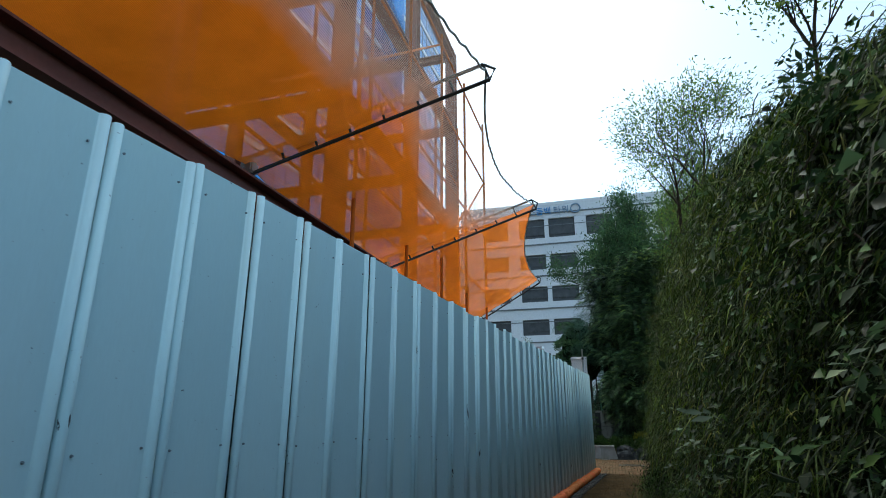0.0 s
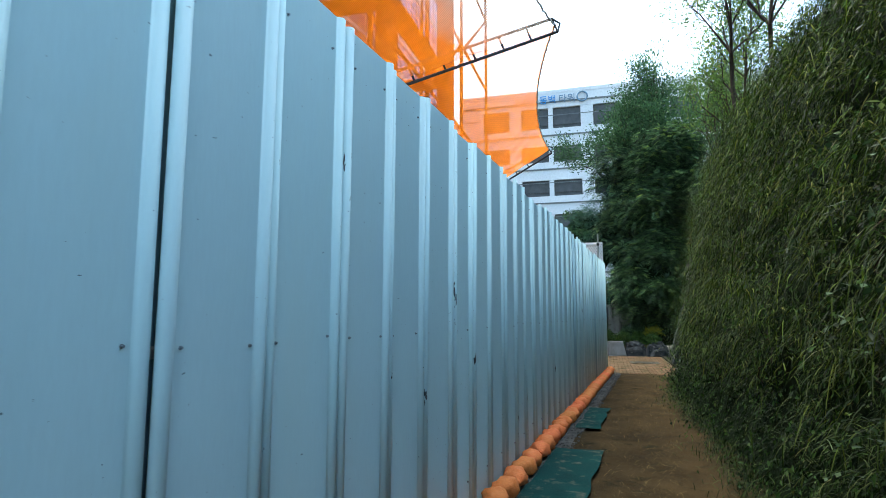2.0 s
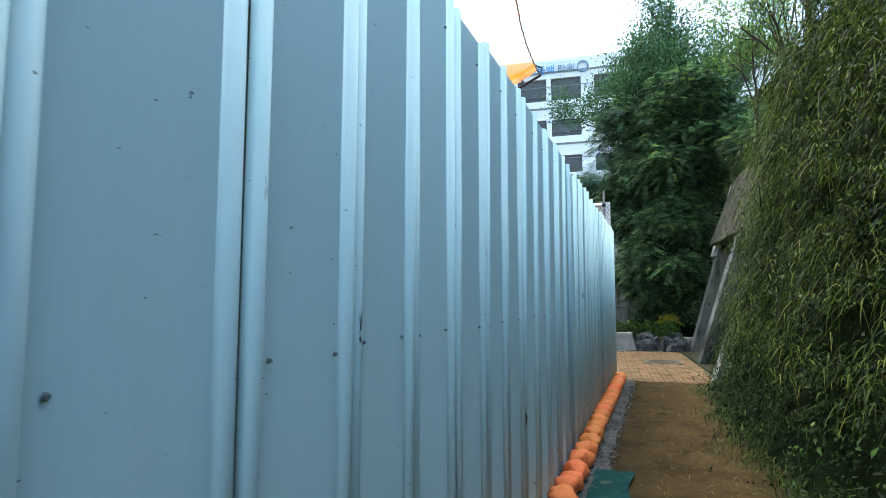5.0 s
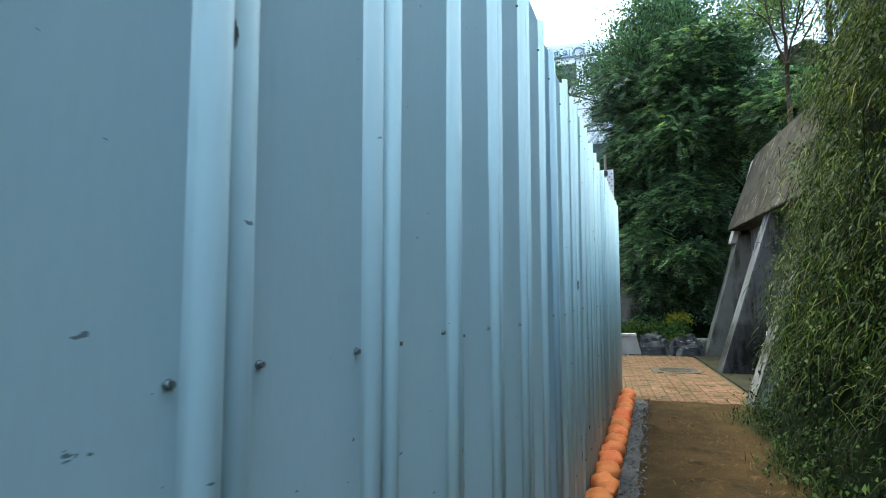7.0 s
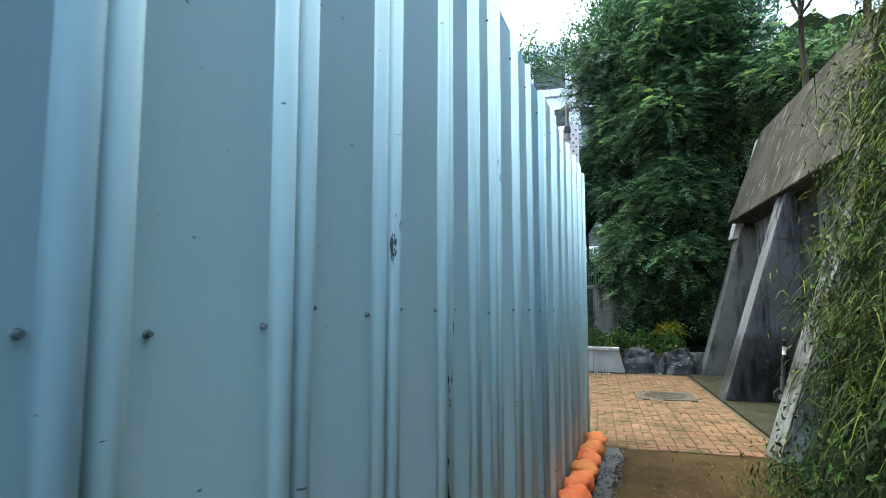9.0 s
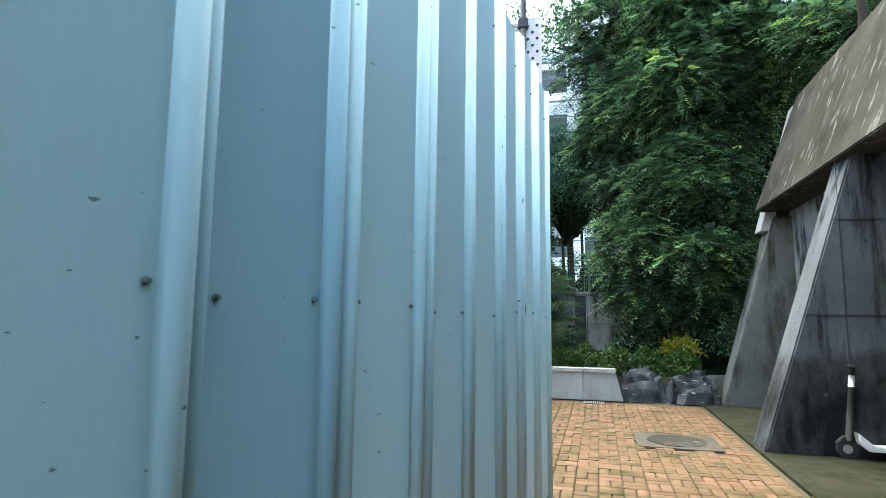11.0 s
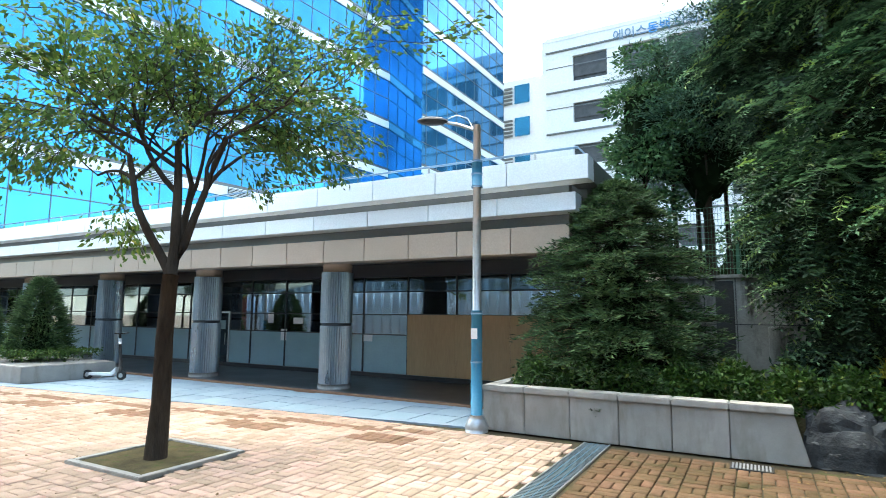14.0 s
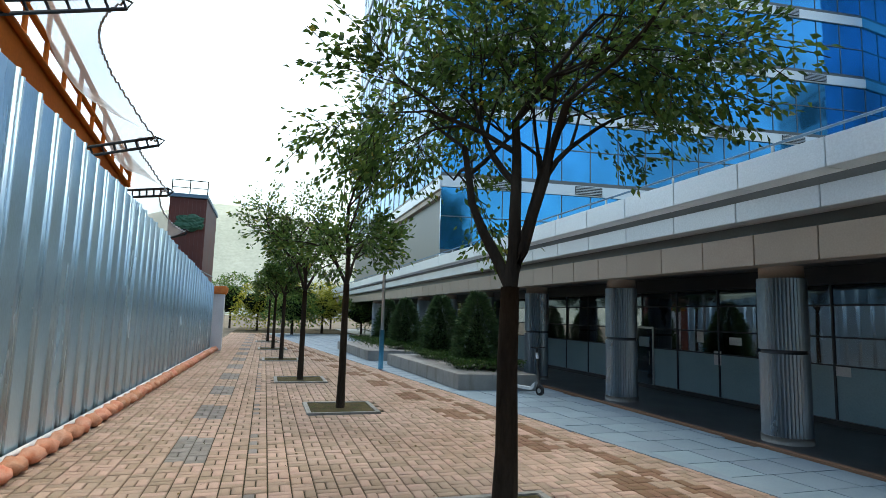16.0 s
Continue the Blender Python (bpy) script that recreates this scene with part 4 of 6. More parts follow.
pb = scatter_bank(95000, 0.12)
nb = np.tile(np.array([[-0.9, 0, 0.42]]), (len(pb), 1))
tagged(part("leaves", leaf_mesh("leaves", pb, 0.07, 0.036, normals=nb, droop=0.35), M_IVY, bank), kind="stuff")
pb = scatter_bank(16000, 0.18, y0=-4, y1=7, gap=0.06)
nb = np.tile(np.array([[-0.75, 0, 0.66]]), (len(pb), 1))
tagged(part("broad_leaves", leaf_mesh("broad_leaves", pb, 0.098, 0.048, normals=nb, droop=0.5), M_BROAD, bank), kind="stuff")
pb = scatter_bank(2000, 0.17, y0=-4, y1=8, gap=0.12)
db = np.stack([rng.normal(size=len(pb)) * 0.4 - 0.8, rng.normal(size=len(pb)) * 0.8, np.full(len(pb), 0.25)], 1)
tagged(part("creeper_sprigs", pinnate_mesh("creeper_sprigs", pb, db, 0.24, 3, 0.085), M_SPRIG, bank), kind="stuff")
pg = scatter_bank(52000, 0.11, 0.45, gap=0.0)
# Thinned low beyond y 10, leaving the bank foot dark as in shade.
pg = pg[(pg[:, 1] < 10) | (pg[:, 2] > 1.5) | (rng.uniform(size=len(pg)) < 0.3)]
dg = np.stack([np.full(len(pg), -0.55), rng.normal(size=len(pg)) * 0.7, 0.25 + rng.normal(size=len(pg)) * 0.35], 1)
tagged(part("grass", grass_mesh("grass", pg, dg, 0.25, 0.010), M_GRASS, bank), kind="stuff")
pg = scatter_bank(46000, 0.14, 0.5, y0=3.5, zmin=0.9, gap=-0.02)
dg = np.stack([np.full(len(pg), -0.5), rng.normal(size=len(pg)) * 0.8, 0.35 + rng.normal(size=len(pg)) * 0.4], 1)
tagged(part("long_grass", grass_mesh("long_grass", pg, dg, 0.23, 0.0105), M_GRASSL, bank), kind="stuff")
# Pale blades end at y 9.5: the bank beyond is kept tree-shade dark.
pg = scatter_bank(9000, 0.14, 0.2, y1=9.5, gap=0.05)
dg = np.stack([np.full(len(pg), -0.7), rng.normal(size=len(pg)) * 0.8, 0.3 + rng.normal(size=len(pg)) * 0.4], 1)
tagged(part("arching_grass", grass_mesh("arching_grass", pg, dg, 0.25, 0.0085), M_PALEBLADE, bank), kind="stuff")
for k in range(26):
    yy, zz = rng.uniform(-1, 13), rng.uniform(0.3, 3.2)
    pts = [(bank_x(yy, zz) - 0.10, yy, zz)]
    for q in range(7):
        yy, zz = yy + rng.uniform(-0.22, 0.22), zz + rng.uniform(0.02, 0.2)
        pts.append((bank_x(yy, zz) - 0.08 - rng.uniform(0, 0.14), yy, zz))
    part("creeper_stem", tube(pts, [0.007] * 5 + [0.005, 0.004, 0.002], 5), M_BARK, bank)
yy = rng.uniform(-3, 20.8, 9000)
pt = np.stack([np.array([bank_x(a, 0.04) for a in yy]) + 0.12 - np.abs(rng.normal(size=9000)) * 0.14 * (1.3 + np.sin(yy * 2.1) * np.sin(yy * 0.9)), yy, np.full(9000, 0.0)], 1)
dt = np.stack([rng.normal(size=9000) * 0.5 - 0.25, rng.normal(size=9000) * 0.5, np.full(9000, 0.9)], 1)
tagged(part("verge_grass", grass_mesh("verge_grass", pt, dt, 0.24, 0.0075), M_GRASS, bank), kind="stuff")

n = 4200
yy = rng.uniform(1, 21.2, n)
c = np.stack([np.array([fence_x(a) for a in yy]) + 0.05 + 0.42 * rng.uniform(0, 1, n), yy, 0.012 + 0.01 * rng.uniform(0, 1, n)], 1)
r = (0.007 + 0.017 * rng.uniform(0, 1, (n, 1)) ** 2)
octa = np.array([(1, 0, 0), (0, 1, 0), (-1, 0, 0), (0, -1, 0), (0, 0, 0.7), (0, 0, -0.7)], float)
pv = (c[:, None, :] + octa[None] * r[:, None, :] * rng.uniform(0.6, 1.3, (n, 6, 1))).reshape(-1, 3)
tri8 = np.array([(0, 1, 4), (1, 2, 4), (2, 3, 4), (3, 0, 4), (1, 0, 5), (2, 1, 5), (3, 2, 5), (0, 3, 5)])
pf = (np.arange(n)[:, None, None] * 6 + tri8[None]).reshape(-1, 3)
tagged(solid("pebbles", mesh_of("pebbles", pv, pf), M_PEBBLE, "loose grey pebbles along the fence foot", "pebbles"), kind="stuff")
n = 2600
yy = rng.uniform(-1, 21, n)
pst = np.stack([rng.uniform(0, 1, n) ** 0.6 * 1.45 + np.array([fence_x(a) for a in yy]) + 0.3, yy, np.full(n, 0.012)], 1)
dst = np.stack([rng.normal(size=n), rng.normal(size=n), np.full(n, 0.12)], 1)
tagged(solid("straw_litter", grass_mesh("straw_litter", pst, dst, 0.09, 0.006), M_STRAW, "dry straw and leaf litter scattered on the path", "litter"), kind="stuff")

wall = thing("buttress_wall", None, "stained concrete retaining wall with leaning buttresses and an overhanging upper face", "retaining wall", kind="structure")


def fin(y0, y1, foot, top_x, top_z, back=3.6):
    return prism([(foot, 0), (back, 0), (back, top_z), (top_x, top_z)], y0, y1, 1, bevel=0.02)


part("buttress", fin(20.95, 21.45, 1.10, 2.30, 3.75), M_CONCRETE, wall)
part("buttress", fin(25.0, 25.55, 1.42, 2.58, 3.70), M_TIDE, wall, "pale concrete with a dark damp stain along its foot")
part("buttress", fin(28.75, 29.3, 1.72, 2.70, 3.45), M_PIER, wall)
part("back_wall", box(3.0, 3.6, 20.9, 29.3, 0, 3.75), M_CONCRETE, wall)
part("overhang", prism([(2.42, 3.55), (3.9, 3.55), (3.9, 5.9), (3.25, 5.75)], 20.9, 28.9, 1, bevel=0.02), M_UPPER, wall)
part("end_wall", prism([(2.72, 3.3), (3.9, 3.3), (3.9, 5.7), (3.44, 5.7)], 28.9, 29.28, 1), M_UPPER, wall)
part("end_strip", prism([(2.50, 3.2), (2.68, 3.2), (3.40, 5.62), (3.22, 5.62)], 28.86, 29.3, 1, bevel=0.01), M_GRANITE, wall, "pale concrete edge strip")
for z in (1.62, 2.75):
    part("joint", box(1.42 + 0.315 * z, 3.0, 24.992, 25.0, z, z + 0.012), M_DARKMETAL, wall)
part("joint", box(2.36, 2.366, 24.992, 25.0, 0.02, 3.5), M_DARKMETAL, wall)
for xx, zz in ((2.1, 0.7), (2.1, 1.3), (2.75, 0.7), (2.75, 1.3), (2.75, 2.1), (2.62, 2.5)):
    part("tie_hole", tube([(xx, 24.99, zz), (xx, 25.0, zz)], 0.02, 10), M_DARKMETAL, wall)
part("apron", box(1.385, 3.0, 21.46, 28.74, -0.05, 0.012), M_APRON, wall)

# ---- plaza ----
solid("plaza_bed", box(-60, 1.38, 21.27, 30.4, -0.3, -0.022), M_JOINT, "sand bed under the paving bricks", "paving bed", kind="structure")
solid("building_floor", box(-60, -1.0, 30.4, 45, -0.3, 0.02), M_BLACK, "dark stone floor under the building overhang", "floor", kind="structure")

# ---- low planter by the lamp post ----
pl = thing("planter", None, "low grey granite planter wall with a stained cap", "planter")
xs = [-3.75, -3.15, -2.55, -1.95, -1.35, -0.75, -0.13]
for a, b in zip(xs, xs[1:]):
    e = 0.13 if b == xs[-1] else 0
    part("block", prism([(a + 0.004, 0), (b - 0.004 + e, 0), (b - 0.004, 0.52), (a + 0.004, 0.52)], 28.78, 28.98, 1, bevel=0.008), M_GRANITE, pl)
    part("cap", box(a + 0.003, b - 0.003, 28.74, 29.02, 0.524, 0.60, 0.01), M_GRANITE, pl)
part("side", box(-3.75, -3.55, 29.03, 31.3, 0, 0.6, 0.01), M_GRANITE, pl)
solid("planting_soil", box(-3.54, 1.5, 29.06, 31.4, 0, 0.45), M_SOIL, "dark soil of the planting bed", "soil", kind="structure")


def rock(cx, cy, w, d, h, seed):
    bm = bmesh.new()
    bmesh.ops.create_icosphere(bm, subdivisions=4, radius=1.0)
    for v in bm.verts:
        p = v.co.copy()
        q = Vector((math.copysign(abs(p.x) ** 0.55, p.x), math.copysign(abs(p.y) ** 0.55, p.y), math.copysign(abs(p.z) ** 0.5, p.z)))
        k = 1 + 0.16 * noise.noise(p * 1.3 + Vector((seed, 0, 0))) + 0.10 * noise.cell(p * 2.2 + Vector((seed, 2, 0))) + 0.07 * noise.noise(p * 4 + Vector((0, seed, 0))) + 0.03 * noise.noise(p * 11)
        taper = 1 - 0.25 * max(p.z, 0)
        v.co = Vector((q.x * w / 2 * k * taper, q.y * d / 2 * k * taper, max(q.z * h * k, -0.02)))
    return solid("boulder", bm, M_ROCK, "rough dark boulder with pale veins at the plaza edge", "boulder", "boulders", m=pose(cx, cy, 0))


rock(0.36, 29.25, 0.98, 0.8, 0.60, 1.0)
rock(1.25, 29.22, 0.96, 0.8, 0.56, 5.3)


def shrub(name, pts, length, width, mat, label, category, **kw):
    ob = thing(name, None, label, category)
    tagged(part("leaves", leaf_mesh("leaves", pts, length, width, **kw), mat, ob), kind="stuff")
    return ob


def blob_points(n, c, r, lo=0.0):
    d = rng.normal(size=(n, 3))
    d /= np.linalg.norm(d, axis=1, keepdims=True)
    d[:, 2] = np.where(d[:, 2] < lo, -d[:, 2], d[:, 2])
    w = np.array([1 + 0.25 * noise.noise((a * 2.2 + c[0], b * 2.2, e * 2.2)) for a, b, e in d])
    return np.array(c) + d * np.array(r) * (w * rng.uniform(0.75, 1.05, n))[:, None]


for cx, w in ((-3.2, 0.5), (-2.55, 0.55), (-1.9, 0.5), (-1.3, 0.55), (-0.7, 0.5), (-0.1, 0.5), (0.5, 0.5), (1.1, 0.5)):
    shrub("shrub", blob_points(1700, (cx, 29.45 + rng.uniform(-0.05, 0.1), 0.45), (w * 0.75, 0.42, 0.52)), 0.075, 0.04, M_HEDGE, "low leafy green shrub in the planting bed", "shrub")
shrub("shrub", blob_points(500, (1.15, 29.7, 0.85), (0.4, 0.3, 0.35)), 0.11, 0.035, M_YELLOW, "bright yellow-green shrub behind the boulders", "shrub")


def conifer(x, y, z0, h, r, n, label, mat=M_NEEDLE, layers=True):
    ob = thing("conifer", None, label, "conifer", m=pose(x, y, z0))
    part("trunk", tube([(0, 0, 0), (0, 0, h * 0.95)], [0.05, 0.01], 8), M_BARK, ob)
    part("inner", mesh_of("inner", *cone(r * 0.6, h * 0.85)), M_SHADE, ob)
    t = rng.uniform(0, 1, n) ** 1.15
    a = rng.uniform(0, math.tau, n)
    tier = 0.8 + 0.2 * np.sin(t * h * 13 + 3 * np.sin(a * 3)) * np.sin(a * 7 + t * 20)
    rad = r * (1 - t ** 2.1) ** 0.85 * tier * (1 + 0.14 * np.sin(a * 5 + t * 9)) * rng.uniform(0.72, 1.08, n) + 0.03
    p = np.stack([rad * np.cos(a), rad * np.sin(a), 0.03 + t * h], 1)
    d = np.stack([np.cos(a), np.sin(a), 0.25 + 0 * a], 1)
    tagged(part("needles", leaf_mesh("needles", p, 0.17, 0.022, 0.2, dirs=d), mat, ob), kind="stuff")
    return ob


def cone(r, h, n=14):
    vs = [(0, 0, h)] + [(r * math.cos(math.tau * k / n), r * math.sin(math.tau * k / n), 0.1) for k in range(n)]
    return vs, [(0, 1 + k, 1 + (k + 1) % n) for k in range(n)] + [tuple(range(n, 0, -1))]


def spray_conifer(x, y, z0, h, r, branches, per, label, mat):
    """A conifer of flat, slightly drooping sprays that stick out unevenly, tier over tier."""
    ob = thing("conifer", None, label, "conifer", m=pose(x, y, z0))
    part("trunk", tube([(0, 0, 0), (0, 0, h * 0.93)], [0.06, 0.01], 8), M_BARK, ob)
    part("inner", mesh_of("inner", *cone(r * 0.62, h * 0.88)), M_SHADE, ob)
    pts, dirs = [], []
    wood = bmesh.new()
    for k in range(branches):
        t = rng.uniform(0, 1) ** 1.1
        a = rng.uniform(0, math.tau)
        L = r * (1 - t ** 2.8) ** 0.75 * rng.uniform(0.72, 1.16) + 0.08
        d = np.array([math.cos(a), math.sin(a), 0.0])
        side = np.array([-d[1], d[0], 0.0])
        rise = rng.uniform(0.05, 0.32)
        u = rng.uniform(0.3, 1.0, per) ** 0.8
        w = rng.uniform(-1, 1, per) * 0.26 * (1.15 - u) * L + rng.normal(size=per) * 0.015
        z = 0.05 + t * h + L * (rise * u - 0.22 * u * u) + rng.normal(size=per) * 0.022
        p = d[None] * (L * u)[:, None] + side[None] * w[:, None]
        p[:, 2] = z
        pts.append(p)
        dirs.append(d[None] * 0.9 + side[None] * np.sign(w)[:, None] * 0.7 + np.array([[0, 0, 0.12]]))
        tube([(0, 0, 0.05 + t * h), tuple(d * L * 0.5 + np.array([0, 0, 0.05 + t * h + L * (rise * 0.5 - 0.055)])), tuple(d * L * 0.92 + np.array([0, 0, 0.05 + t * h + L * (rise - 0.22) * 0.92]))], [0.011, 0.007, 0.003], 4, wood)
    tagged(part("spray_wood", wood, M_BARK, ob), kind="stuff")
    tagged(part("needles", leaf_mesh("needles", np.concatenate(pts), 0.105, 0.017, 0.2, dirs=np.concatenate(dirs)), mat, ob), kind="stuff")
    return ob


spray_conifer(-2.25, 30.35, 0.45, 3.05, 1.36, 560, 110, "dense dark green conifer with drooping sprays in the planting bed", M_YEW)

bw = thing("garden_wall", None, "low stained concrete wall topped by a green mesh fence", "garden wall", kind="structure")
part("wall", box(-1.6, 0.25, 31.5, 31.75, 0, 2.14, 0.015), M_PALEWALL, bw)
for zz in (0.72, 1.42):
    part("joint", box(-1.6, 0.25, 31.494, 31.5, zz, zz + 0.012), M_DARKMETAL, bw)
for xx in (-1.15, -0.7, -0.2):
    part("joint", box(xx, xx + 0.012, 31.494, 31.5, 0.45, 2.14), M_DARKMETAL, bw)
part("damp_patch", box(-0.98, -0.72, 31.488, 31.493, 0.9, 2.1), M_DARKWALL, bw, "dark damp run down the wall")
part("wall_coping", box(-1.65, 0.3, 31.46, 31.79, 2.14, 2.2, 0.01), M_PALEWALL, bw)
part("wall_stub", box(-0.28, -0.05, 31.2, 31.5, 0, 1.4, 0.015), M_PALEWALL, bw)
gf = thing("mesh_fence", None, "green welded mesh fence on the garden wall", "mesh fence")
for k in range(4):
    part("post", box(-2.6 + k * 0.98 - 0.025, -2.6 + k * 0.98 + 0.025, 31.6, 31.65, 2.14, 3.35), M_GREENPAINT, gf)
for k in range(12):
    part("wire", tube([(-2.6, 31.6, 2.2 + k * 0.1), (0.4, 31.6, 2.2 + k * 0.1)], 0.004, 4), M_GREENPAINT, gf)
wires = bmesh.new()
for k in range(60):
    tube([(-2.6 + k * 0.05, 31.605, 2.2), (-2.6 + k * 0.05, 31.605, 3.3)], 0.003, 4, wires)
tagged(part("wires", wires, M_GREENPAINT, gf), kind="stuff")


# ---- trees ----
def tree(x, y, z0, trunk_h, trunk_r, limb, levels, per, leaf, label, mat=M_LEAF, lean=(0, 0), kids=3, spread=0.6, forks=4, size=0.16, width=0.5, up=0.15, tall=0.0, first=None):
    ob = thing("tree", None, label, "tree", m=pose(x, y, z0))
    top = (lean[0] * trunk_h, lean[1] * trunk_h, trunk_h)
    pts = [(0, 0, -0.05), (lean[0] * trunk_h * 0.25 + 0.02, 0, trunk_h * 0.3), (lean[0] * trunk_h * 0.65 - 0.015, lean[1] * trunk_h * 0.6, trunk_h * 0.65), top]
    tips, boughs = [], []
    for k in range(forks):
        a = math.tau * (k + rng.uniform(-0.2, 0.2)) / forks
        f = first or spread
        boughs.append(grow(top, (math.cos(a) * f, math.sin(a) * f, 1.0), limb * rng.uniform(0.85, 1.15), trunk_r * 0.58, levels, spread, kids, up, [], tips)[0])
    if tall:
        boughs.append(grow(top, (0.05, 0.05, 1), tall, trunk_r * 0.75, levels, spread, kids + 1, up, [], tips)[0])
    part("trunk", limbs_mesh([(pts, [trunk_r * 1.25, trunk_r, trunk_r * 0.92, trunk_r * 0.85])], 12), M_BARK, ob)
    for bough in boughs:
        part("bough", limbs_mesh(bough, 6), M_BARK, ob)
    p, d = clumps(tips, per, size)
    tagged(part("crown", leaf_mesh("crown", p, leaf, leaf * width, dirs=d, droop=0.3), mat, ob), kind="stuff")
    return ob


def pit(x, y, s=0.62):
    p = thing("tree_pit", None, "square tree pit with a stone kerb and trodden soil", "tree pit", "tree pits", m=pose(x, y, 0))
    for k in range(4):
        part("kerb", box(-s, s - 0.08, -s, -s + 0.08, -0.02, 0.03, 0.006), M_GRANITE, p, m=pose(0, 0, 0, 0, 0, 90 * k))
    part("soil", box(-s + 0.085, s - 0.085, -s + 0.085, s - 0.085, -0.02, 0.015), M_SOIL, p)


STREET = [(-6.1, 25.62), (-11.9, 24.95), (-16.2, 24.5), (-22.2, 24.2), (-28.0, 24.0), (-34.0, 23.8)]
rng = np.random.default_rng(21)
for k, (a, b) in enumerate(STREET):
    pit(a, b)
    if k == 0:
        tree(-6.06, 25.56, 0, 1.95, 0.095, 1.6, 4, 4, 0.09, "slender street tree with three upright limbs in the brick plaza", M_STREET, lean=(0.03, 0.0), forks=3, spread=0.95, size=0.075, tall=1.55, width=0.5, up=-0.02, first=0.42)
    else:
        tree(a, b, 0, 2.2, 0.065, (0, 0.72, 0.95, 0.6, 0.6, 0.6)[k], 3, 4, 0.11, "thin young street tree in a square pit", M_STREET, lean=(0.03, 0.0), forks=3, spread=0.85, size=0.075, tall=1.4 if k < 3 else 0.9, up=0.03, first=0.6)


def big_tree(x, y, z0, centre, radii, n, label, mat, kind="pinnate", lobes=16, trunk=0.12, inner=0.62, leaf=0.06):
    """A full-crowned tree: trunk, limbs that reach the lobes, and a leafy crown of uneven lobes."""
    ob = thing("tree", None, label, "tree")
    c = Vector(centre)
    part("trunk", tube([(x, y, z0 - 0.05), (x + 0.05, y, z0 + (c.z - z0) * 0.4), (c.x, c.y, c.z)], [trunk, trunk * 0.8, trunk * 0.4], 10), M_BARK, ob)
    for k in range(9):
        a = rng.normal(size=3)
        a /= np.linalg.norm(a)
        tip = c + Vector(a * np.array(radii) * 0.8)
        mid = c.lerp(tip, 0.5) + Vector((0, 0, 0.15))
        part("limb", tube([c - Vector((0, 0, radii[2] * 0.5)), mid, tip], [trunk * 0.45, trunk * 0.25, 0.012], 6), M_BARK, ob)
    p, d = crown_points(n, centre, radii, lobes)
    if kind == "pinnate":
        me = pinnate_mesh("crown", p, d, length=0.40, pairs=6, leaflet=leaf * 1.65)
    else:
        me = leaf_mesh("crown", p, leaf * 1.6, leaf * (0.12 if kind == "needle" else 0.8), dirs=d, droop=0.2)
    tagged(part("crown", me, mat, ob), kind="stuff")
    # Dark lump fills the crown: blocks the view through and paints its inner shade.
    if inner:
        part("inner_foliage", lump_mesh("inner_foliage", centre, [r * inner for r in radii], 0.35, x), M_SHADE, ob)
    return ob


big_tree(1.3, 30.7, 0.3, (1.3, 30.35, 3.3), (1.7, 0.9, 2.5), 11500, "spreading tree with drooping feathered leaves over the planting bed", M_ACACIA, lobes=30, inner=0.5)
big_tree(2.4, 31.4, 0.3, (2.1, 31.3, 7.4), (2.0, 1.4, 3.6), 8500, "tall acacia with dense feathered leaves behind the planting bed", M_ACACIA, lobes=34, inner=0.3)
big_tree(0.5, 32.6, 0.3, (0.5, 32.5, 7.4), (1.5, 1.2, 3.8), 8000, "tall dark acacia behind the garden wall", M_LEAFD, lobes=28, inner=0.32)
big_tree(4.6, 30.8, 3.5, (4.5, 30.3, 7.3), (1.9, 1.9, 1.6), 3600, "leafy acacia growing above the concrete wall", M_ACACIA, lobes=18, inner=0.3)
big_tree(-2.5, 33.8, 0.3, (-2.2, 33.3, 5.3), (0.75, 0.8, 2.1), 9000, "slim light green tree beside the pine", M_LEAFM, "leaf", 18, 0.08, 0.5, 0.07)
big_tree(-1.2, 33.9, 0.3, (-1.2, 33.9, 5.5), (1.2, 1.1, 2.5), 26000, "tall blue-green pine behind the garden wall", M_NEEDLE, "needle", 22, 0.14, 0.62, 0.11)
for a, b in ((-1.9, 34.6), (-0.9, 34.9), (-0.3, 34.2), (0.3, 35.1), (-1.5, 35.4)):
    big_tree(a, b, 0.3, (a, b, 5.9), (1.0, 1.0, 2.2), 3500, "slender pine in the wood behind the wall", M_NEEDLE, "needle", 10, 0.07, 0.62, 0.12)
big_tree(2.5, 37.0, 0.3, (2.5, 37.0, 6.0), (3.2, 1.6, 4.6), 9000, "broad tree in the wood behind the wall", M_LEAFD, "leaf", 24, 0.15, 0.75, 0.09)
big_tree(7.0, 36.0, 2.0, (7.0, 36.0, 8.0), (3.2, 2.2, 4.4), 8000, "broad tree on the slope above the wall", M_LEAFD, "leaf", 24, 0.15, 0.75, 0.09)
vs, fs = [], []
for i in range(15):
    for j in range(9):
        xx, yy = 0.35 + i * 0.9, 31.3 + j * 0.8
        vs.append((xx, yy, 0.3 + 2.6 * min(1, (yy - 31.3) / 2.0) + 0.25 * noise.noise((xx, yy, 3)) + 0.12 * max(xx - 2, 0)))
for i in range(14):
    for j in range(8):
        a = i * 9 + j
        fs.append((a, a + 9, a + 10, a + 1))
# Dark backing added under the trees, shade included in its colour.
solid("wooded_slope", mesh_of("wooded_slope", vs, fs, True), M_SHADE, "earth slope under the trees, their shade in its near-black colour", "slope", kind="structure")
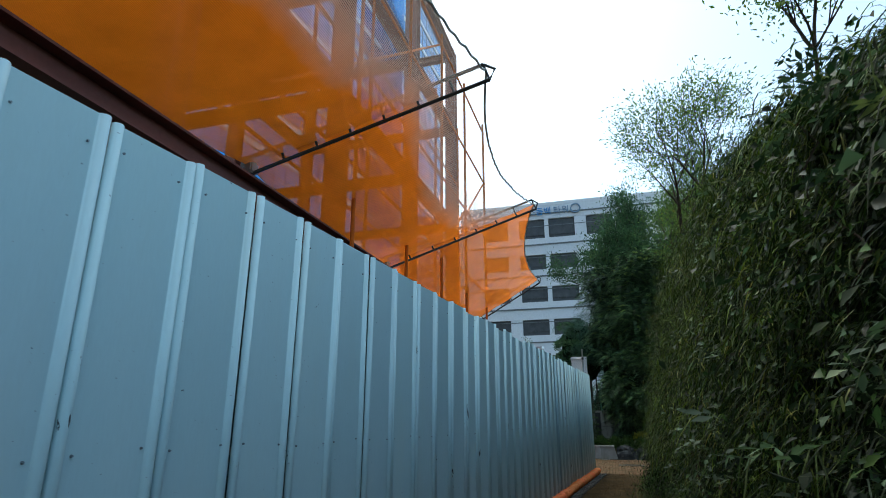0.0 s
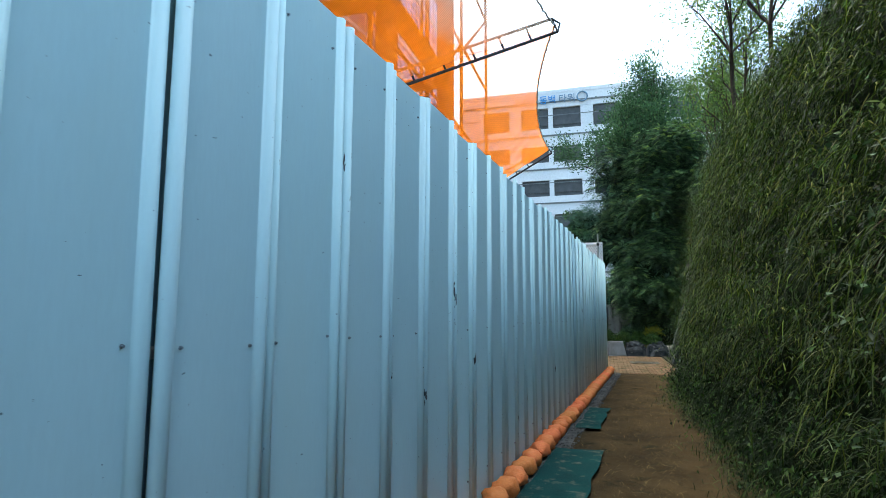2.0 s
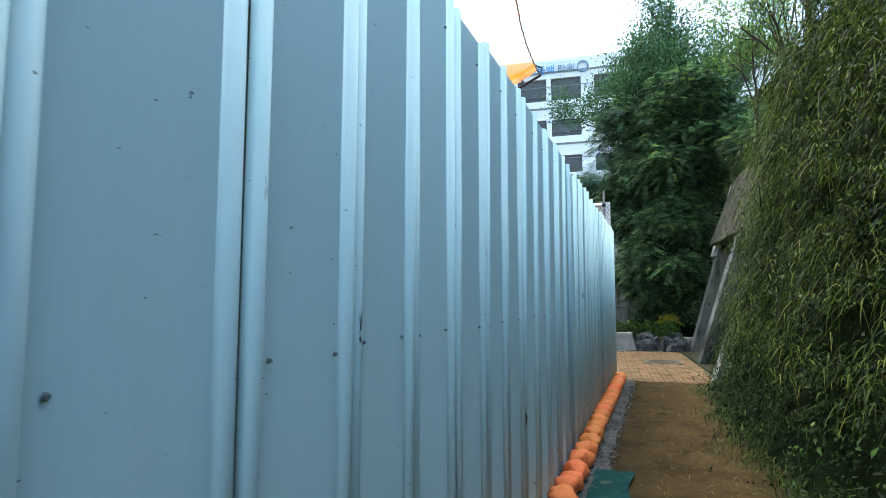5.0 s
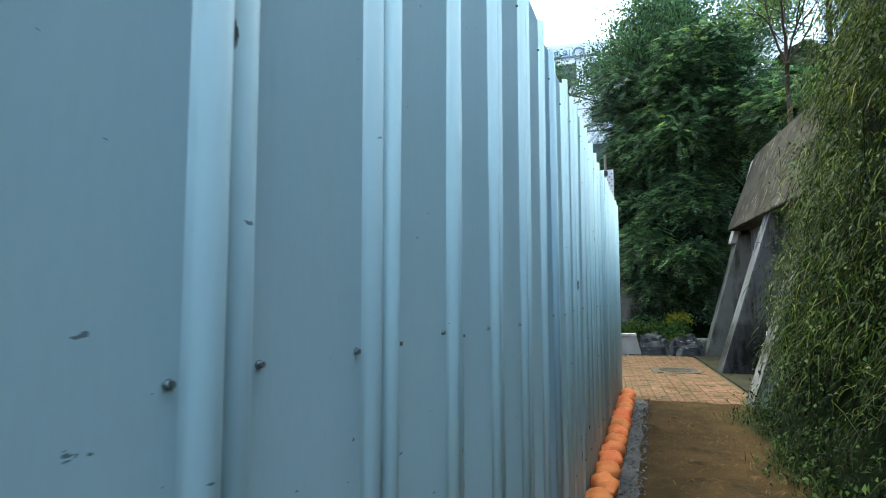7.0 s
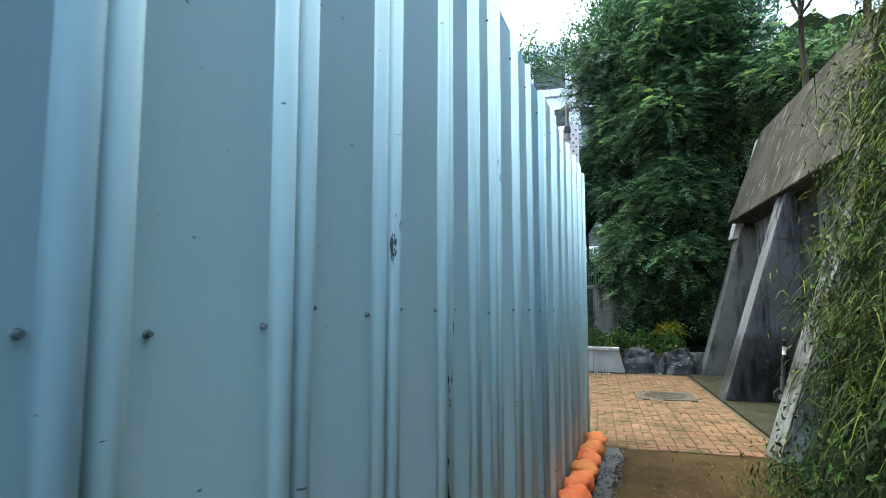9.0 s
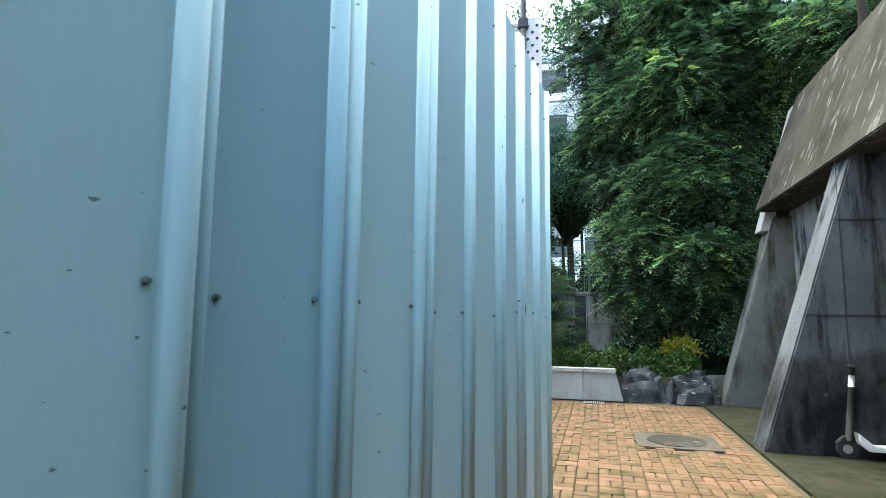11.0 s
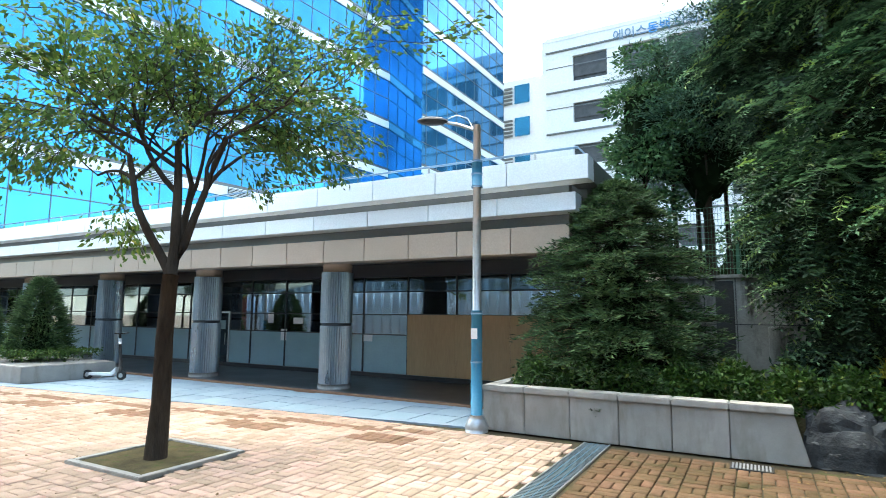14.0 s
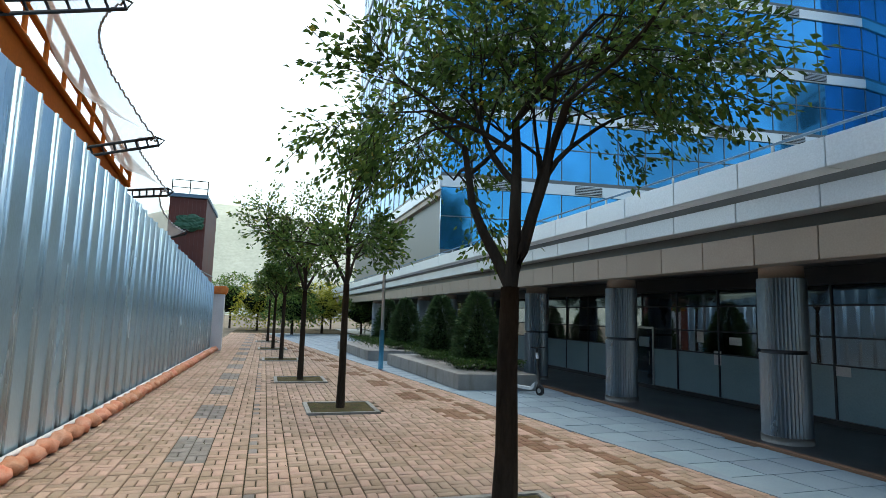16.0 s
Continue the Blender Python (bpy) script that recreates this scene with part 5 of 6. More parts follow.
for a, b, c in ((-4.2, 39.0, 3.4), (-2.2, 39.6, 3.0), (-0.2, 38.8, 3.2), (5.0, 39.5, 4.0)):
    big_tree(a, b, 0, (a, b, c - 0.9), (1.3, 0.9, c * 0.62), 2600, "bushy undergrowth tree in the wood behind the wall", M_LEAFD, "leaf", 14, 0.06, 0.75, 0.09)
for cx, cy, cz, r in ((1.6, 30.0, 0.9, 0.5), (0.9, 30.2, 0.9, 0.5), (0.2, 30.3, 0.8, 0.45)):
    ob = shrub("shrub", blob_points(900, (cx, cy, cz), (r, r * 0.7, r)), 0.10, 0.04, M_LEAFD, "dark undergrowth shrub beneath the trees", "shrub")
    part("inner_foliage", lump_mesh("inner_foliage", (cx, cy, cz), (r * 0.7, r * 0.5, r * 0.7), 0.3, cx), M_SHADE, ob)
for xx, yy, hh in ((0.2, 33.6, 5.6), (1.7, 33.2, 6.2), (3.2, 32.6, 5.2)):
    tree(xx, yy, 2.4, hh, 0.09, 1.9, 3, 10, 0.16, "tall slender acacia rising above the wood", M_LEAFM, forks=4, spread=0.7, size=0.3, width=0.4, tall=2.6)
for xx, yy, zz, hh in ((2.7, 6.9, 5.2, 0.9), (2.7, 19.6, 5.9, 2.9), (3.3, 18.2, 6.2, 2.6), (3.4, 21.6, 5.9, 2.0), (3.7, 24.5, 5.8, 2.2), (3.6, 27.0, 5.8, 1.8)):
    tree(xx, yy, zz, hh, 0.03 if yy < 10 else 0.06, 0.8 if yy < 10 else 1.35, 3, 4, 0.08 if yy < 10 else 0.11, "slim airy tree on top of the bank", M_LEAF, forks=4, spread=0.7, size=0.22, width=0.4, tall=1.7)

# ---- the plaza building: overhang, columns, shop front ----
bld = thing("plaza_building", None, "office building with white and beige banded overhang", "building")
X0, X1 = -62.0, -2.5


def band(name, y0, z0, z1, x1, step, material, depth=0.35):
    x = x1
    k = 0
    me = None
    while x > X0:
        if me is None:
            bm = box(-step + 0.012, 0, 0, depth, 0, z1 - z0, 0.006)
            me = bpy.data.meshes.new(name)
            bm.to_mesh(me)
            bm.free()
            me.materials.append(material)
        part(name, me, None, bld, m=pose(x, y0, z0))
        x -= step
        k += 1


band("fascia_panel", 30.1, 2.52, 2.95, -2.9, 0.98, M_BEIGE)
band("lower_band_panel", 29.95, 3.14, 3.42, -2.75, 1.3, M_WHITE)
band("upper_band_panel", 29.75, 3.56, 3.93, -2.5, 1.3, M_WHITE)
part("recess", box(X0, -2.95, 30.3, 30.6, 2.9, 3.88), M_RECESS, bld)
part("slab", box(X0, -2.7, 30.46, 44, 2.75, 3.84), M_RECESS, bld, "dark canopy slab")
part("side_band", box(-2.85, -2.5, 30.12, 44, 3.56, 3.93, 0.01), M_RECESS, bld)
part("parapet_rail", tube([(X0, 29.95, 4.1), (-2.7, 29.95, 4.1), (-2.7, 36, 4.1)], 0.02, 8), M_SIGNGREY, bld)
for k in range(30):
    part("rail_post", box(-3.4 - k * 1.95, -3.37 - k * 1.95, 29.935, 29.965, 3.92, 4.1), M_STEEL, bld)


def column(x, y):
    c = thing("column", None, "fluted metal-clad column with a granite foot", "column", "columns of the overhang", m=pose(x, y, 0))
    n, r = 40, 0.33
    for z0, z1 in ((0.12, 1.28), (1.34, 2.38)):
        prof = [(math.cos(math.tau * k / (2 * n)) * (r if k % 2 else r - 0.022), math.sin(math.tau * k / (2 * n)) * (r if k % 2 else r - 0.022)) for k in range(2 * n)]
        part("fluted_shaft", prism(prof, z0, z1), M_COLUMN, c)
    part("ring", tube([(0, 0, 1.28), (0, 0, 1.34)], r - 0.03, 32), M_DARKMETAL, c)
    part("foot", tube([(0, 0, 0.02), (0, 0, 0.12)], r + 0.01, 32), M_GRANITE, c)
    part("head", tube([(0, 0, 2.38), (0, 0, 2.56)], r - 0.03, 32), M_BEIGE, c, "beige metal column head")
    return c


first = column(-8.1, 30.92)
for k in range(1, 9):
    copy_thing(first, pose(-8.1 - 4.0 * k, 30.92, 0))

sf = thing("shop_front", None, "dark glazed shop front with frosted lower panes, a boarded bay and black plinth", "shop front", kind="structure")
SY = 33.0
part("plinth", box(X0, -2.9, SY - 0.05, SY + 0.3, 0.0, 0.12), M_BLACK, sf)
part("head", box(X0, -2.9, SY - 0.02, SY + 0.3, 2.42, 2.75), M_BLACK, sf)
part("back_room", box(X0, -2.9, SY + 5.0, SY + 5.2, 0.0, 2.7), M_ROOM, sf)
x = -2.45
k = 0
while x > -48:
    boarded = -7.5 < x
    w = 1.3
    if boarded:
        part("plywood_board", box(x - w + 0.004, x - 0.004, SY - 0.035, SY - 0.022, 0.125, 1.52), M_PLY, sf)
    part("lower_pane", box(x - w + 0.02, x - 0.02, SY, SY + 0.02, 0.125, 1.02), M_FROST, sf)
    part("middle_pane", box(x - w + 0.02, x - 0.02, SY, SY + 0.02, 1.05, 1.50), M_PANE, sf)
    part("upper_pane", box(x - w + 0.02, x - 0.02, SY, SY + 0.02, 1.53, 2.05), M_PANE, sf)
    part("top_pane", box(x - w + 0.02, x - 0.02, SY, SY + 0.02, 2.08, 2.40), M_DARKGLASS, sf)
    part("mullion", box(x - 0.02, x + 0.02, SY - 0.02, SY + 0.06, 0.125, 2.42), M_DARKMETAL, sf)
    x -= w
    k += 1
for z in (1.035, 1.515, 2.065):
    part("transom", box(-48, -2.95, SY - 0.018, SY + 0.05, z - 0.014, z + 0.014), M_DARKMETAL, sf)
for xx, zz, w, h in ((-11.6, 0.95, 0.10, 0.15), (-8.8, 0.95, 0.13, 0.09), (-12.1, 1.40, 0.10, 0.14), (-11.1, 1.33, 0.16, 0.08)):
    solid("notice", box(xx - w, xx + w, SY - 0.012, SY - 0.004, zz - h, zz + h), M_WHITEPAINT, "white paper notice taped to the shop window", "notice", "window notices")
# Added board: its cream colour imitates warm sunlight showing in the glass.
solid("sunlit_patch_board", box(-20.6, -18.3, SY + 0.35, SY + 0.42, 0.6, 1.6, 0.01), M_CREAM, "cream board standing in for a warm sunlit patch in the shop window", "display panel")
dr = thing("shop_door", None, "narrow glass shop door in a bright steel frame", "door", m=pose(-14.05, SY - 0.04, 0))
for q in ((-0.36, -0.31, 0.1, 1.56), (0.31, 0.36, 0.1, 1.56), (-0.31, 0.31, 1.51, 1.56)):
    part("frame_bar", box(q[0], q[1], 0, 0.03, q[2], q[3], 0.004), M_STEEL, dr)
part("pane", box(-0.31, 0.31, 0.01, 0.02, 0.12, 1.51), M_DARKGLASS, dr)
part("notice", box(-0.2, 0.2, 0.0, 0.008, 1.05, 1.3), M_FROST, dr)
part("handle", tube([(0.24, -0.03, 0.6), (0.24, -0.03, 0.95)], 0.012, 8), M_STEEL, dr)
solid("building_end_wall", box(-2.95, -2.7, 31.2, 44, 0, 2.75), M_BEIGE, "beige end wall of the building", "wall", kind="structure")
part("kerb", box(-48, -3.6, 30.28, 30.4, -0.05, 0.03, 0.008), M_BRICKD, sf)

# ---- towers ----
tower = thing("glass_tower", None, "tall blue glass office tower with white spandrel bands", "tower")


def tower_face(a, b, z0, floors, fh, out, bay=1.6, tname="storey"):
    """Bands of glass and white spandrel along a wall from a to b; out is the side that faces outwards."""
    a, b = Vector((*a, 0)), Vector((*b, 0))
    d = (b - a).normalized()
    L = (b - a).length
    ang = math.degrees(math.atan2(d.y, d.x))
    gl = bpy.data.meshes.new("glass")
    bm = box(0, L, -0.2, 0, 0.75, fh)
    bm.to_mesh(gl)
    bm.free()
    gl.materials.append(M_BLUEGLASS)
    sp = bpy.data.meshes.new("spandrel")
    bm = bmesh.new()
    box(0, L, -0.2, 0.10, 0.0, 0.55, 0, bm)
    bm.to_mesh(sp)
    bm.free()
    sp.materials.append(M_WHITE)
    ln = bpy.data.meshes.new("mullions")
    bm = bmesh.new()
    k = 0.0
    while k < L:
        box(k - 0.02, k + 0.02, 0, 0.03, 0.75, fh, 0, bm)
        k += bay
    box(0, L, 0, 0.05, 0.55, 0.75, 0, bm)
    box(0, L, 0, 0.03, 2.4, 2.45, 0, bm)
    bm.to_mesh(ln)
    bm.free()
    ln.materials.append(M_RECESS)
    for f in range(floors):
        m = pose(a.x, a.y, z0 + f * fh, 0, 0, ang)
        st = part("spandrel", sp, None, tower, m=m)
        part("glass", gl, None, st)
        tagged(part("mullions", ln, None, st), kind="stuff")


TX, TY = -28.0, 31.6
tower_face((-25.0, 57), (TX, TY), 4.2, 14, 3.9, 1)
tower_face((-21.5, 72), (-21.9, 57), 4.2, 14, 3.9, 1)
part("return_glass", prism([(-25.1, 57.0), (-21.9, 57.0), (-21.9, 57.2), (-25.1, 57.2)], 4.0, 58), M_BLUEGLASS, tower)
part("rear_core", prism([(TX - 5, 57.25), (-22.2, 57.25), (-21.8, 71.9), (TX - 5, 71.9)], 3.9, 58), M_RECESS, tower)
tower_face((TX, TY), (TX - 30, TY), 8.0, 13, 3.9, 1)
part("core", prism([(TX - 30, TY + 0.25), (TX - 0.25, TY + 0.25), (-25.3, 57.2), (TX - 30, 57.2)], 3.9, 58), M_RECESS, tower)
part("podium_storey", box(TX - 40, TX - 1.0, TY + 1.9, TY + 8, 3.9, 7.7), M_BEIGE, tower, "beige clad podium storey")
part("soffit", box(TX - 30, TX, TY + 0.02, TY + 8, 7.7, 7.98), M_BEIGE, tower, "beige soffit under the glass storeys")
for k in range(8):
    part("podium_pier", box(TX - 0.6 - k * 3.6, TX - k * 3.6, TY + 0.5, TY + 1.1, 3.9, 7.7, 0.02), M_BEIGE, tower)
    part("podium_pane", box(TX - 3.5 - k * 3.6, TX - 0.7 - k * 3.6, TY + 1.5, TY + 1.56, 5.0, 7.4), M_DARKGLASS, tower)
    part("podium_sill", box(TX - 3.6 - k * 3.6, TX - 0.6 - k * 3.6, TY + 1.2, TY + 1.5, 3.9, 5.0), M_WHITE, tower)
for f in range(6):
    for k in range(5):
        u = (k + 0.3 + 0.35 * (f % 2)) / 5.4
        cx, cy = TX + 3.0 * u + 0.14, TY + 25.4 * u
        lou = part("louvre", box(-0.02, 0.02, -0.75, 0.75, 0.06, 0.5), M_DARKMETAL, tower, m=pose(cx, cy, 4.2 + f * 3.9, 0, 0, -6.7))
        for q in range(5):
            part("blade", box(0.02, 0.05, -0.74, 0.74, 0.09 + q * 0.085, 0.12 + q * 0.085), M_STEEL, lou)

park = thing("car_park_building", None, "white multi-storey building with dark window openings and a rooftop sign", "building")
PX, PY = -21.0, 84.0
part("interior_wall", box(PX, PX + 42, PY + 0.5, PY + 30, -0.05, 33.6), M_OPENING, park)
WINDOWS = (3.2, 8.9, 13.5, 19.2, 23.8, 29.5, 34.1)
for f in range(7):
    zb = 33.6 - f * 5.0
    part("spandrel", box(PX, PX + 42, PY, PY + 0.5, zb - 1.9 - (0.75 if f else 0), zb + (0 if f else 0.6)), M_CARPARK, park)
    part("ledge", box(PX, PX + 42, PY - 0.12, PY, zb - 1.15, zb - 0.95), M_RECESS, park)
    edges = [0.0] + [e for w in WINDOWS for e in (w, w + 3.95)] + [42.0]
    for a, c in zip(edges[::2], edges[1::2]):
        part("pier", box(PX + a, PX + c, PY + 0.02, PY + 0.5, zb - 5.0, zb - 1.9), M_CARPARK, park)
    for w in WINDOWS:
        part("window_pane", box(PX + w + 0.1, PX + w + 3.85, PY + 0.35, PY + 0.4, zb - 4.4, zb - 1.95), M_OPENING, park)
part("side_wall", box(PX - 0.5, PX, PY, PY + 30, 0, 34.2), M_CARPARK, park)
part("parapet", box(PX, PX + 42, PY - 0.05, PY + 0.4, 33.9, 34.4), M_CARPARK, park)


for z in (10.5, 15.5, 20.5, 25.5, 30.5):
    part("shadow_joint", box(PX, PX + 42, PY - 0.03, PY, z, z + 0.1), M_RECESS, park)
part("stair_core", box(PX - 7.5, PX - 0.5, PY + 3, PY + 20, 0, 31.5), M_CARPARK, park, "white stair tower")
for z in (14, 19, 24, 28.3):
    part("stair_window", box(PX - 5.2, PX - 3.2, PY + 2.9, PY + 3.0, z, z + 2.4), M_BLUEGLASS, park)
    for q in range(5):
        part("louvre", box(PX - 7.2, PX - 5.5, PY + 2.85, PY + 3.0, z + q * 0.5, z + 0.25 + q * 0.5), M_RECESS, park)


def sign(txt, x, z, size, mat):
    cu = bpy.data.curves.new("letters", 'FONT')
    cu.body, cu.size, cu.extrude = txt, size, 0.06
    cu.materials.append(mat)
    ob = new("letters", cu)
    ob.parent = park
    ob.matrix_basis = pose(x, PY - 0.2, z, 90, 0, 0)
    return ob


sign("에이스", PX + 7.9, 32.4, 1.35, M_SIGNGREY)
sign("동백", PX + 11.6, 32.4, 1.35, M_SIGNBLUE)
sign("타워", PX + 14.35, 32.4, 1.35, M_SIGNGREY)
ring = [(PX + 17.75 + 0.7 * math.cos(k * math.tau / 24), PY - 0.2, 32.95 + 0.7 * math.sin(k * math.tau / 24)) for k in range(25)]
part("emblem", tube(ring, 0.12, 6), M_SIGNGREY, park, "round grey emblem")

# ---- lamp posts ----
lp = thing("street_lamp", None, "street lamp with blue-sleeved steel post and a single arm", "street lamp", m=pose(-3.76, 28.6, 0))
part("post", tube([(0, 0, 0.1), (0, 0, 4.2)], [0.062, 0.055], 16), M_STEEL, lp)
part("sleeve", tube([(0, 0, 0.2), (0, 0, 1.6)], [0.078, 0.074], 16), M_BLUEPAINT, lp, "faded blue painted sleeve")
part("band", tube([(0, 0, 3.3), (0, 0, 3.68)], 0.072, 16), M_BLUEPAINT, lp)
part("foot", tube([(0, 0, 0), (0, 0, 0.06), (0, 0, 0.16), (0, 0, 0.22)], [0.15, 0.16, 0.12, 0.08], 16), M_STEEL, lp)
arm = part("arm", tube([(0, 0, 4.12), (-0.28, -0.05, 4.24), (-0.5, -0.1, 4.30)], 0.026, 8), M_STEEL, lp)
hd = bmesh.new()
bmesh.ops.create_uvsphere(hd, u_segments=16, v_segments=8, radius=1.0)
for v in hd.verts:
    v.co = Vector((v.co.x * 0.26, v.co.y * 0.12, v.co.z * 0.06))
part("lantern", hd, M_DARKMETAL, lp, m=pose(-0.66, -0.12, 4.33, 0, 8, 0))
part("stay", tube([(-0.06, 0, 4.16), (-0.14, -0.02, 4.32), (-0.3, -0.05, 4.38), (-0.42, -0.08, 4.34)], 0.009, 6), M_STEEL, lp)
for zz in (3.3, 3.48, 3.66):
    part("strap", tube([(0, 0, zz), (0, 0, zz + 0.025)], 0.078, 16), M_SIGNGREY, lp)
for zz in (0.9, 1.55):
    part("strap", tube([(0, 0, zz), (0, 0, zz + 0.025)], 0.083, 16), M_SIGNGREY, lp)
part("sticker", box(-0.045, 0.045, -0.082, -0.076, 1.22, 1.36), M_WHITEPAINT, lp)
p2 = thing("street_lamp", None, "distant blue lamp post beside a planter", "street lamp", m=pose(-18.6, 27.0, 0))
part("post", tube([(0, 0, 0), (0, 0, 2.9)], 0.05, 12), M_STEEL, p2)
part("sleeve", tube([(0, 0, 0.05), (0, 0, 1.2)], 0.075, 12), M_BLUEPAINT, p2)

# ---- far planters with clipped trees ----
for x0, x1, y0 in ((-20.5, -14.0, 27.9), (-28.5, -22.0, 27.2)):
    q = thing("planter", None, "long granite planter with clipped hedge", "planter", "planters before the columns")
    part("wall", prism([(x1, y0), (x1 + 0.2, 29.8), (x0, 29.8), (x0, y0 - 0.3)], 0, 0.36, bevel=0.015), M_GRANITE, q)
    n = 7000
    pts = np.stack([rng.uniform(x0 + 0.2, x1 - 0.1, n), rng.uniform(y0 + 0.15, 29.7, n), 0.36 + 0.3 * rng.uniform(0, 1, n) ** 0.3], 1)
    tagged(part("hedge", leaf_mesh("hedge", pts, 0.06, 0.035), M_HEDGE, q), kind="stuff")
    for xx in (x1 - 1.5, x1 - 4.75):
        conifer(xx, 28.9, 0.4, 1.85, 0.66, 9000, "clipped cone-shaped evergreen in a planter", M_YEW)

# ---- electric kick scooter ----
sc = thing("kick_scooter", None, "parked black and white electric kick scooter with upright handlebar", "kick scooter", m=pose(2.25, 24.93, 0.012))


def wheel(x, parent):
    w = part("wheel", tube([(x, -0.025, 0.11), (x, 0.025, 0.11)], 0.105, 20), M_RUBBER, parent)
    part("rim", tube([(x, -0.03, 0.11), (x, 0.03, 0.11)], 0.05, 14), M_STEEL, w)


wheel(0, sc)
wheel(0.85, sc)
part("deck", prism([(0.12, 0.17), (0.2, 0.10), (0.78, 0.10), (0.80, 0.16), (0.26, 0.16), (0.10, 0.30)], -0.07, 0.07, 1, bevel=0.008), M_WHITEPAINT, sc, "white deck")
part("stem", tube([(0.02, 0, 0.2), (0.11, 0, 1.02)], [0.035, 0.026], 12), M_RUBBER, sc)
part("stem_sleeve", tube([(0.085, 0, 0.8), (0.1, 0, 0.93)], 0.032, 12), M_WHITEPAINT, sc)
part("handlebar", tube([(0.06, -0.22, 1.05), (0.11, 0, 1.03), (0.06, 0.22, 1.05)], 0.015, 8), M_RUBBER, sc)
part("mudguard", tube([(-0.1, 0, 0.16), (-0.03, 0, 0.235), (0.06, 0, 0.22)], 0.025, 8), M_RUBBER, sc)
part("kickstand", tube([(0.45, 0, 0.1), (0.52, 0.1, 0.0)], 0.008, 6), M_STEEL, sc)
copy_thing(sc, pose(-13.0, 29.45, 0.0, 0, 0, 200))

# ---- drain, manhole ----
drain = thing("drain_channel", None, "dark steel drain grating across the brick plaza", "drain")
part("tray", box(-2.34, -2.06, 22.5, 28.74, -0.02, -0.008), M_RUBBER, drain)
for xx in (-2.36, -2.06):
    part("rim", box(xx, xx + 0.02, 22.5, 28.74, -0.02, 0.006, 0.002), M_STEEL, drain)
for xx in (-2.27, -2.2, -2.13):
    part("long_bar", box(xx - 0.005, xx + 0.005, 22.5, 28.74, -0.006, 0.003), M_BLUEPAINT, drain)
bar = bpy.data.meshes.new("bar")
bb = box(-2.34, -2.06, -0.006, 0.006, -0.006, 0.004)
bb.to_mesh(bar)
bb.free()
bar.materials.append(M_BOLT)
for k in range(150):
    part("bar", bar, None, drain, m=pose(0, 22.52 + k * 0.0415, 0))
mh = thing("manhole", None, "oval iron manhole cover set in a concrete slab among bricks", "manhole cover", m=pose(0.5, 25.35, 0))
part("slab", box(-0.5, 0.5, -0.46, 0.46, -0.02, 0.009, 0.003), M_SLAB, mh)
part("cover", tube([(0, 0, -0.01), (0, 0, 0.014)], 0.36, 32), M_UPPER, mh)
gr = thing("gully_grate", None, "small dark steel gully grate beside the planter", "grate", m=pose(-0.55, 28.45, 0))
part("frame", box(-0.2, 0.2, -0.13, 0.13, -0.02, 0.006), M_RUBBER, gr)
for k in range(11):
    part("bar", box(-0.18 + k * 0.034, -0.163 + k * 0.034, -0.11, 0.11, 0.006, 0.014), M_STEEL, gr)

# ---- distance at the end of the plaza ----
vs, fs = [], []
for i in range(41):
    for j in range(9):
        yy = -160 + i * 9
        hh = (26 + 26 * math.exp(-((yy - 10) / 60) ** 2) + 6 * noise.noise((yy * 0.03, 1, 1))) * math.sin(j / 8 * math.pi / 2)
        vs.append((-190 - j * 12, yy, hh - 1))
for i in range(40):
    for j in range(8):
        a = i * 9 + j
        fs.append((a, a + 9, a + 10, a + 1))
solid("backdrop", mesh_of("backdrop", vs, fs, True), M_HILL, "wooded hill in the distance, haze put into its pale colour", "hill", kind="structure")

for k, (a, b, c) in enumerate(((-44, 25.5, 3.0), (-48, 28.0, 3.2), (-52, 23.0, 3.6), (-47, 31.0, 2.6), (-56, 26.0, 4.0), (-60, 30.0, 4.4), (-58, 20.5, 4.2))):
    big_tree(a, b, 0, (a, b, c * 0.62), (2.0, 2.0, c * 0.5), 2600, "bright yellow-green tree at the far end of the plaza", M_LEAF if k % 3 == 0 else M_YELLOW, "leaf", 14, 0.1, 0.5, 0.14)

# ---- paving ----
def brick_mesh(w, l):
    bm = box(0.004, w - 0.004, 0.004, l - 0.004, -0.02, 0.0)
    me = bpy.data.meshes.new("brick")
    bm.to_mesh(me)
    bm.free()
    return me


def brick_cells(x0, x1, y0, y1, s=0.22):
    """Basket weave: squares of two bricks, turned in every other square."""
    out = []
    nx, ny = int((x1 - x0) / s), int((y1 - y0) / s)
    for i in range(nx):
        for j in range(ny):
            x, y = x0 + i * s, y0 + j * s
            if (i + j) % 2:
                out += [(x, y, s / 2, s), (x + s / 2, y, s / 2, s)]
            else:
                out += [(x, y, s, s / 2), (x, y + s / 2, s, s / 2)]
    return out


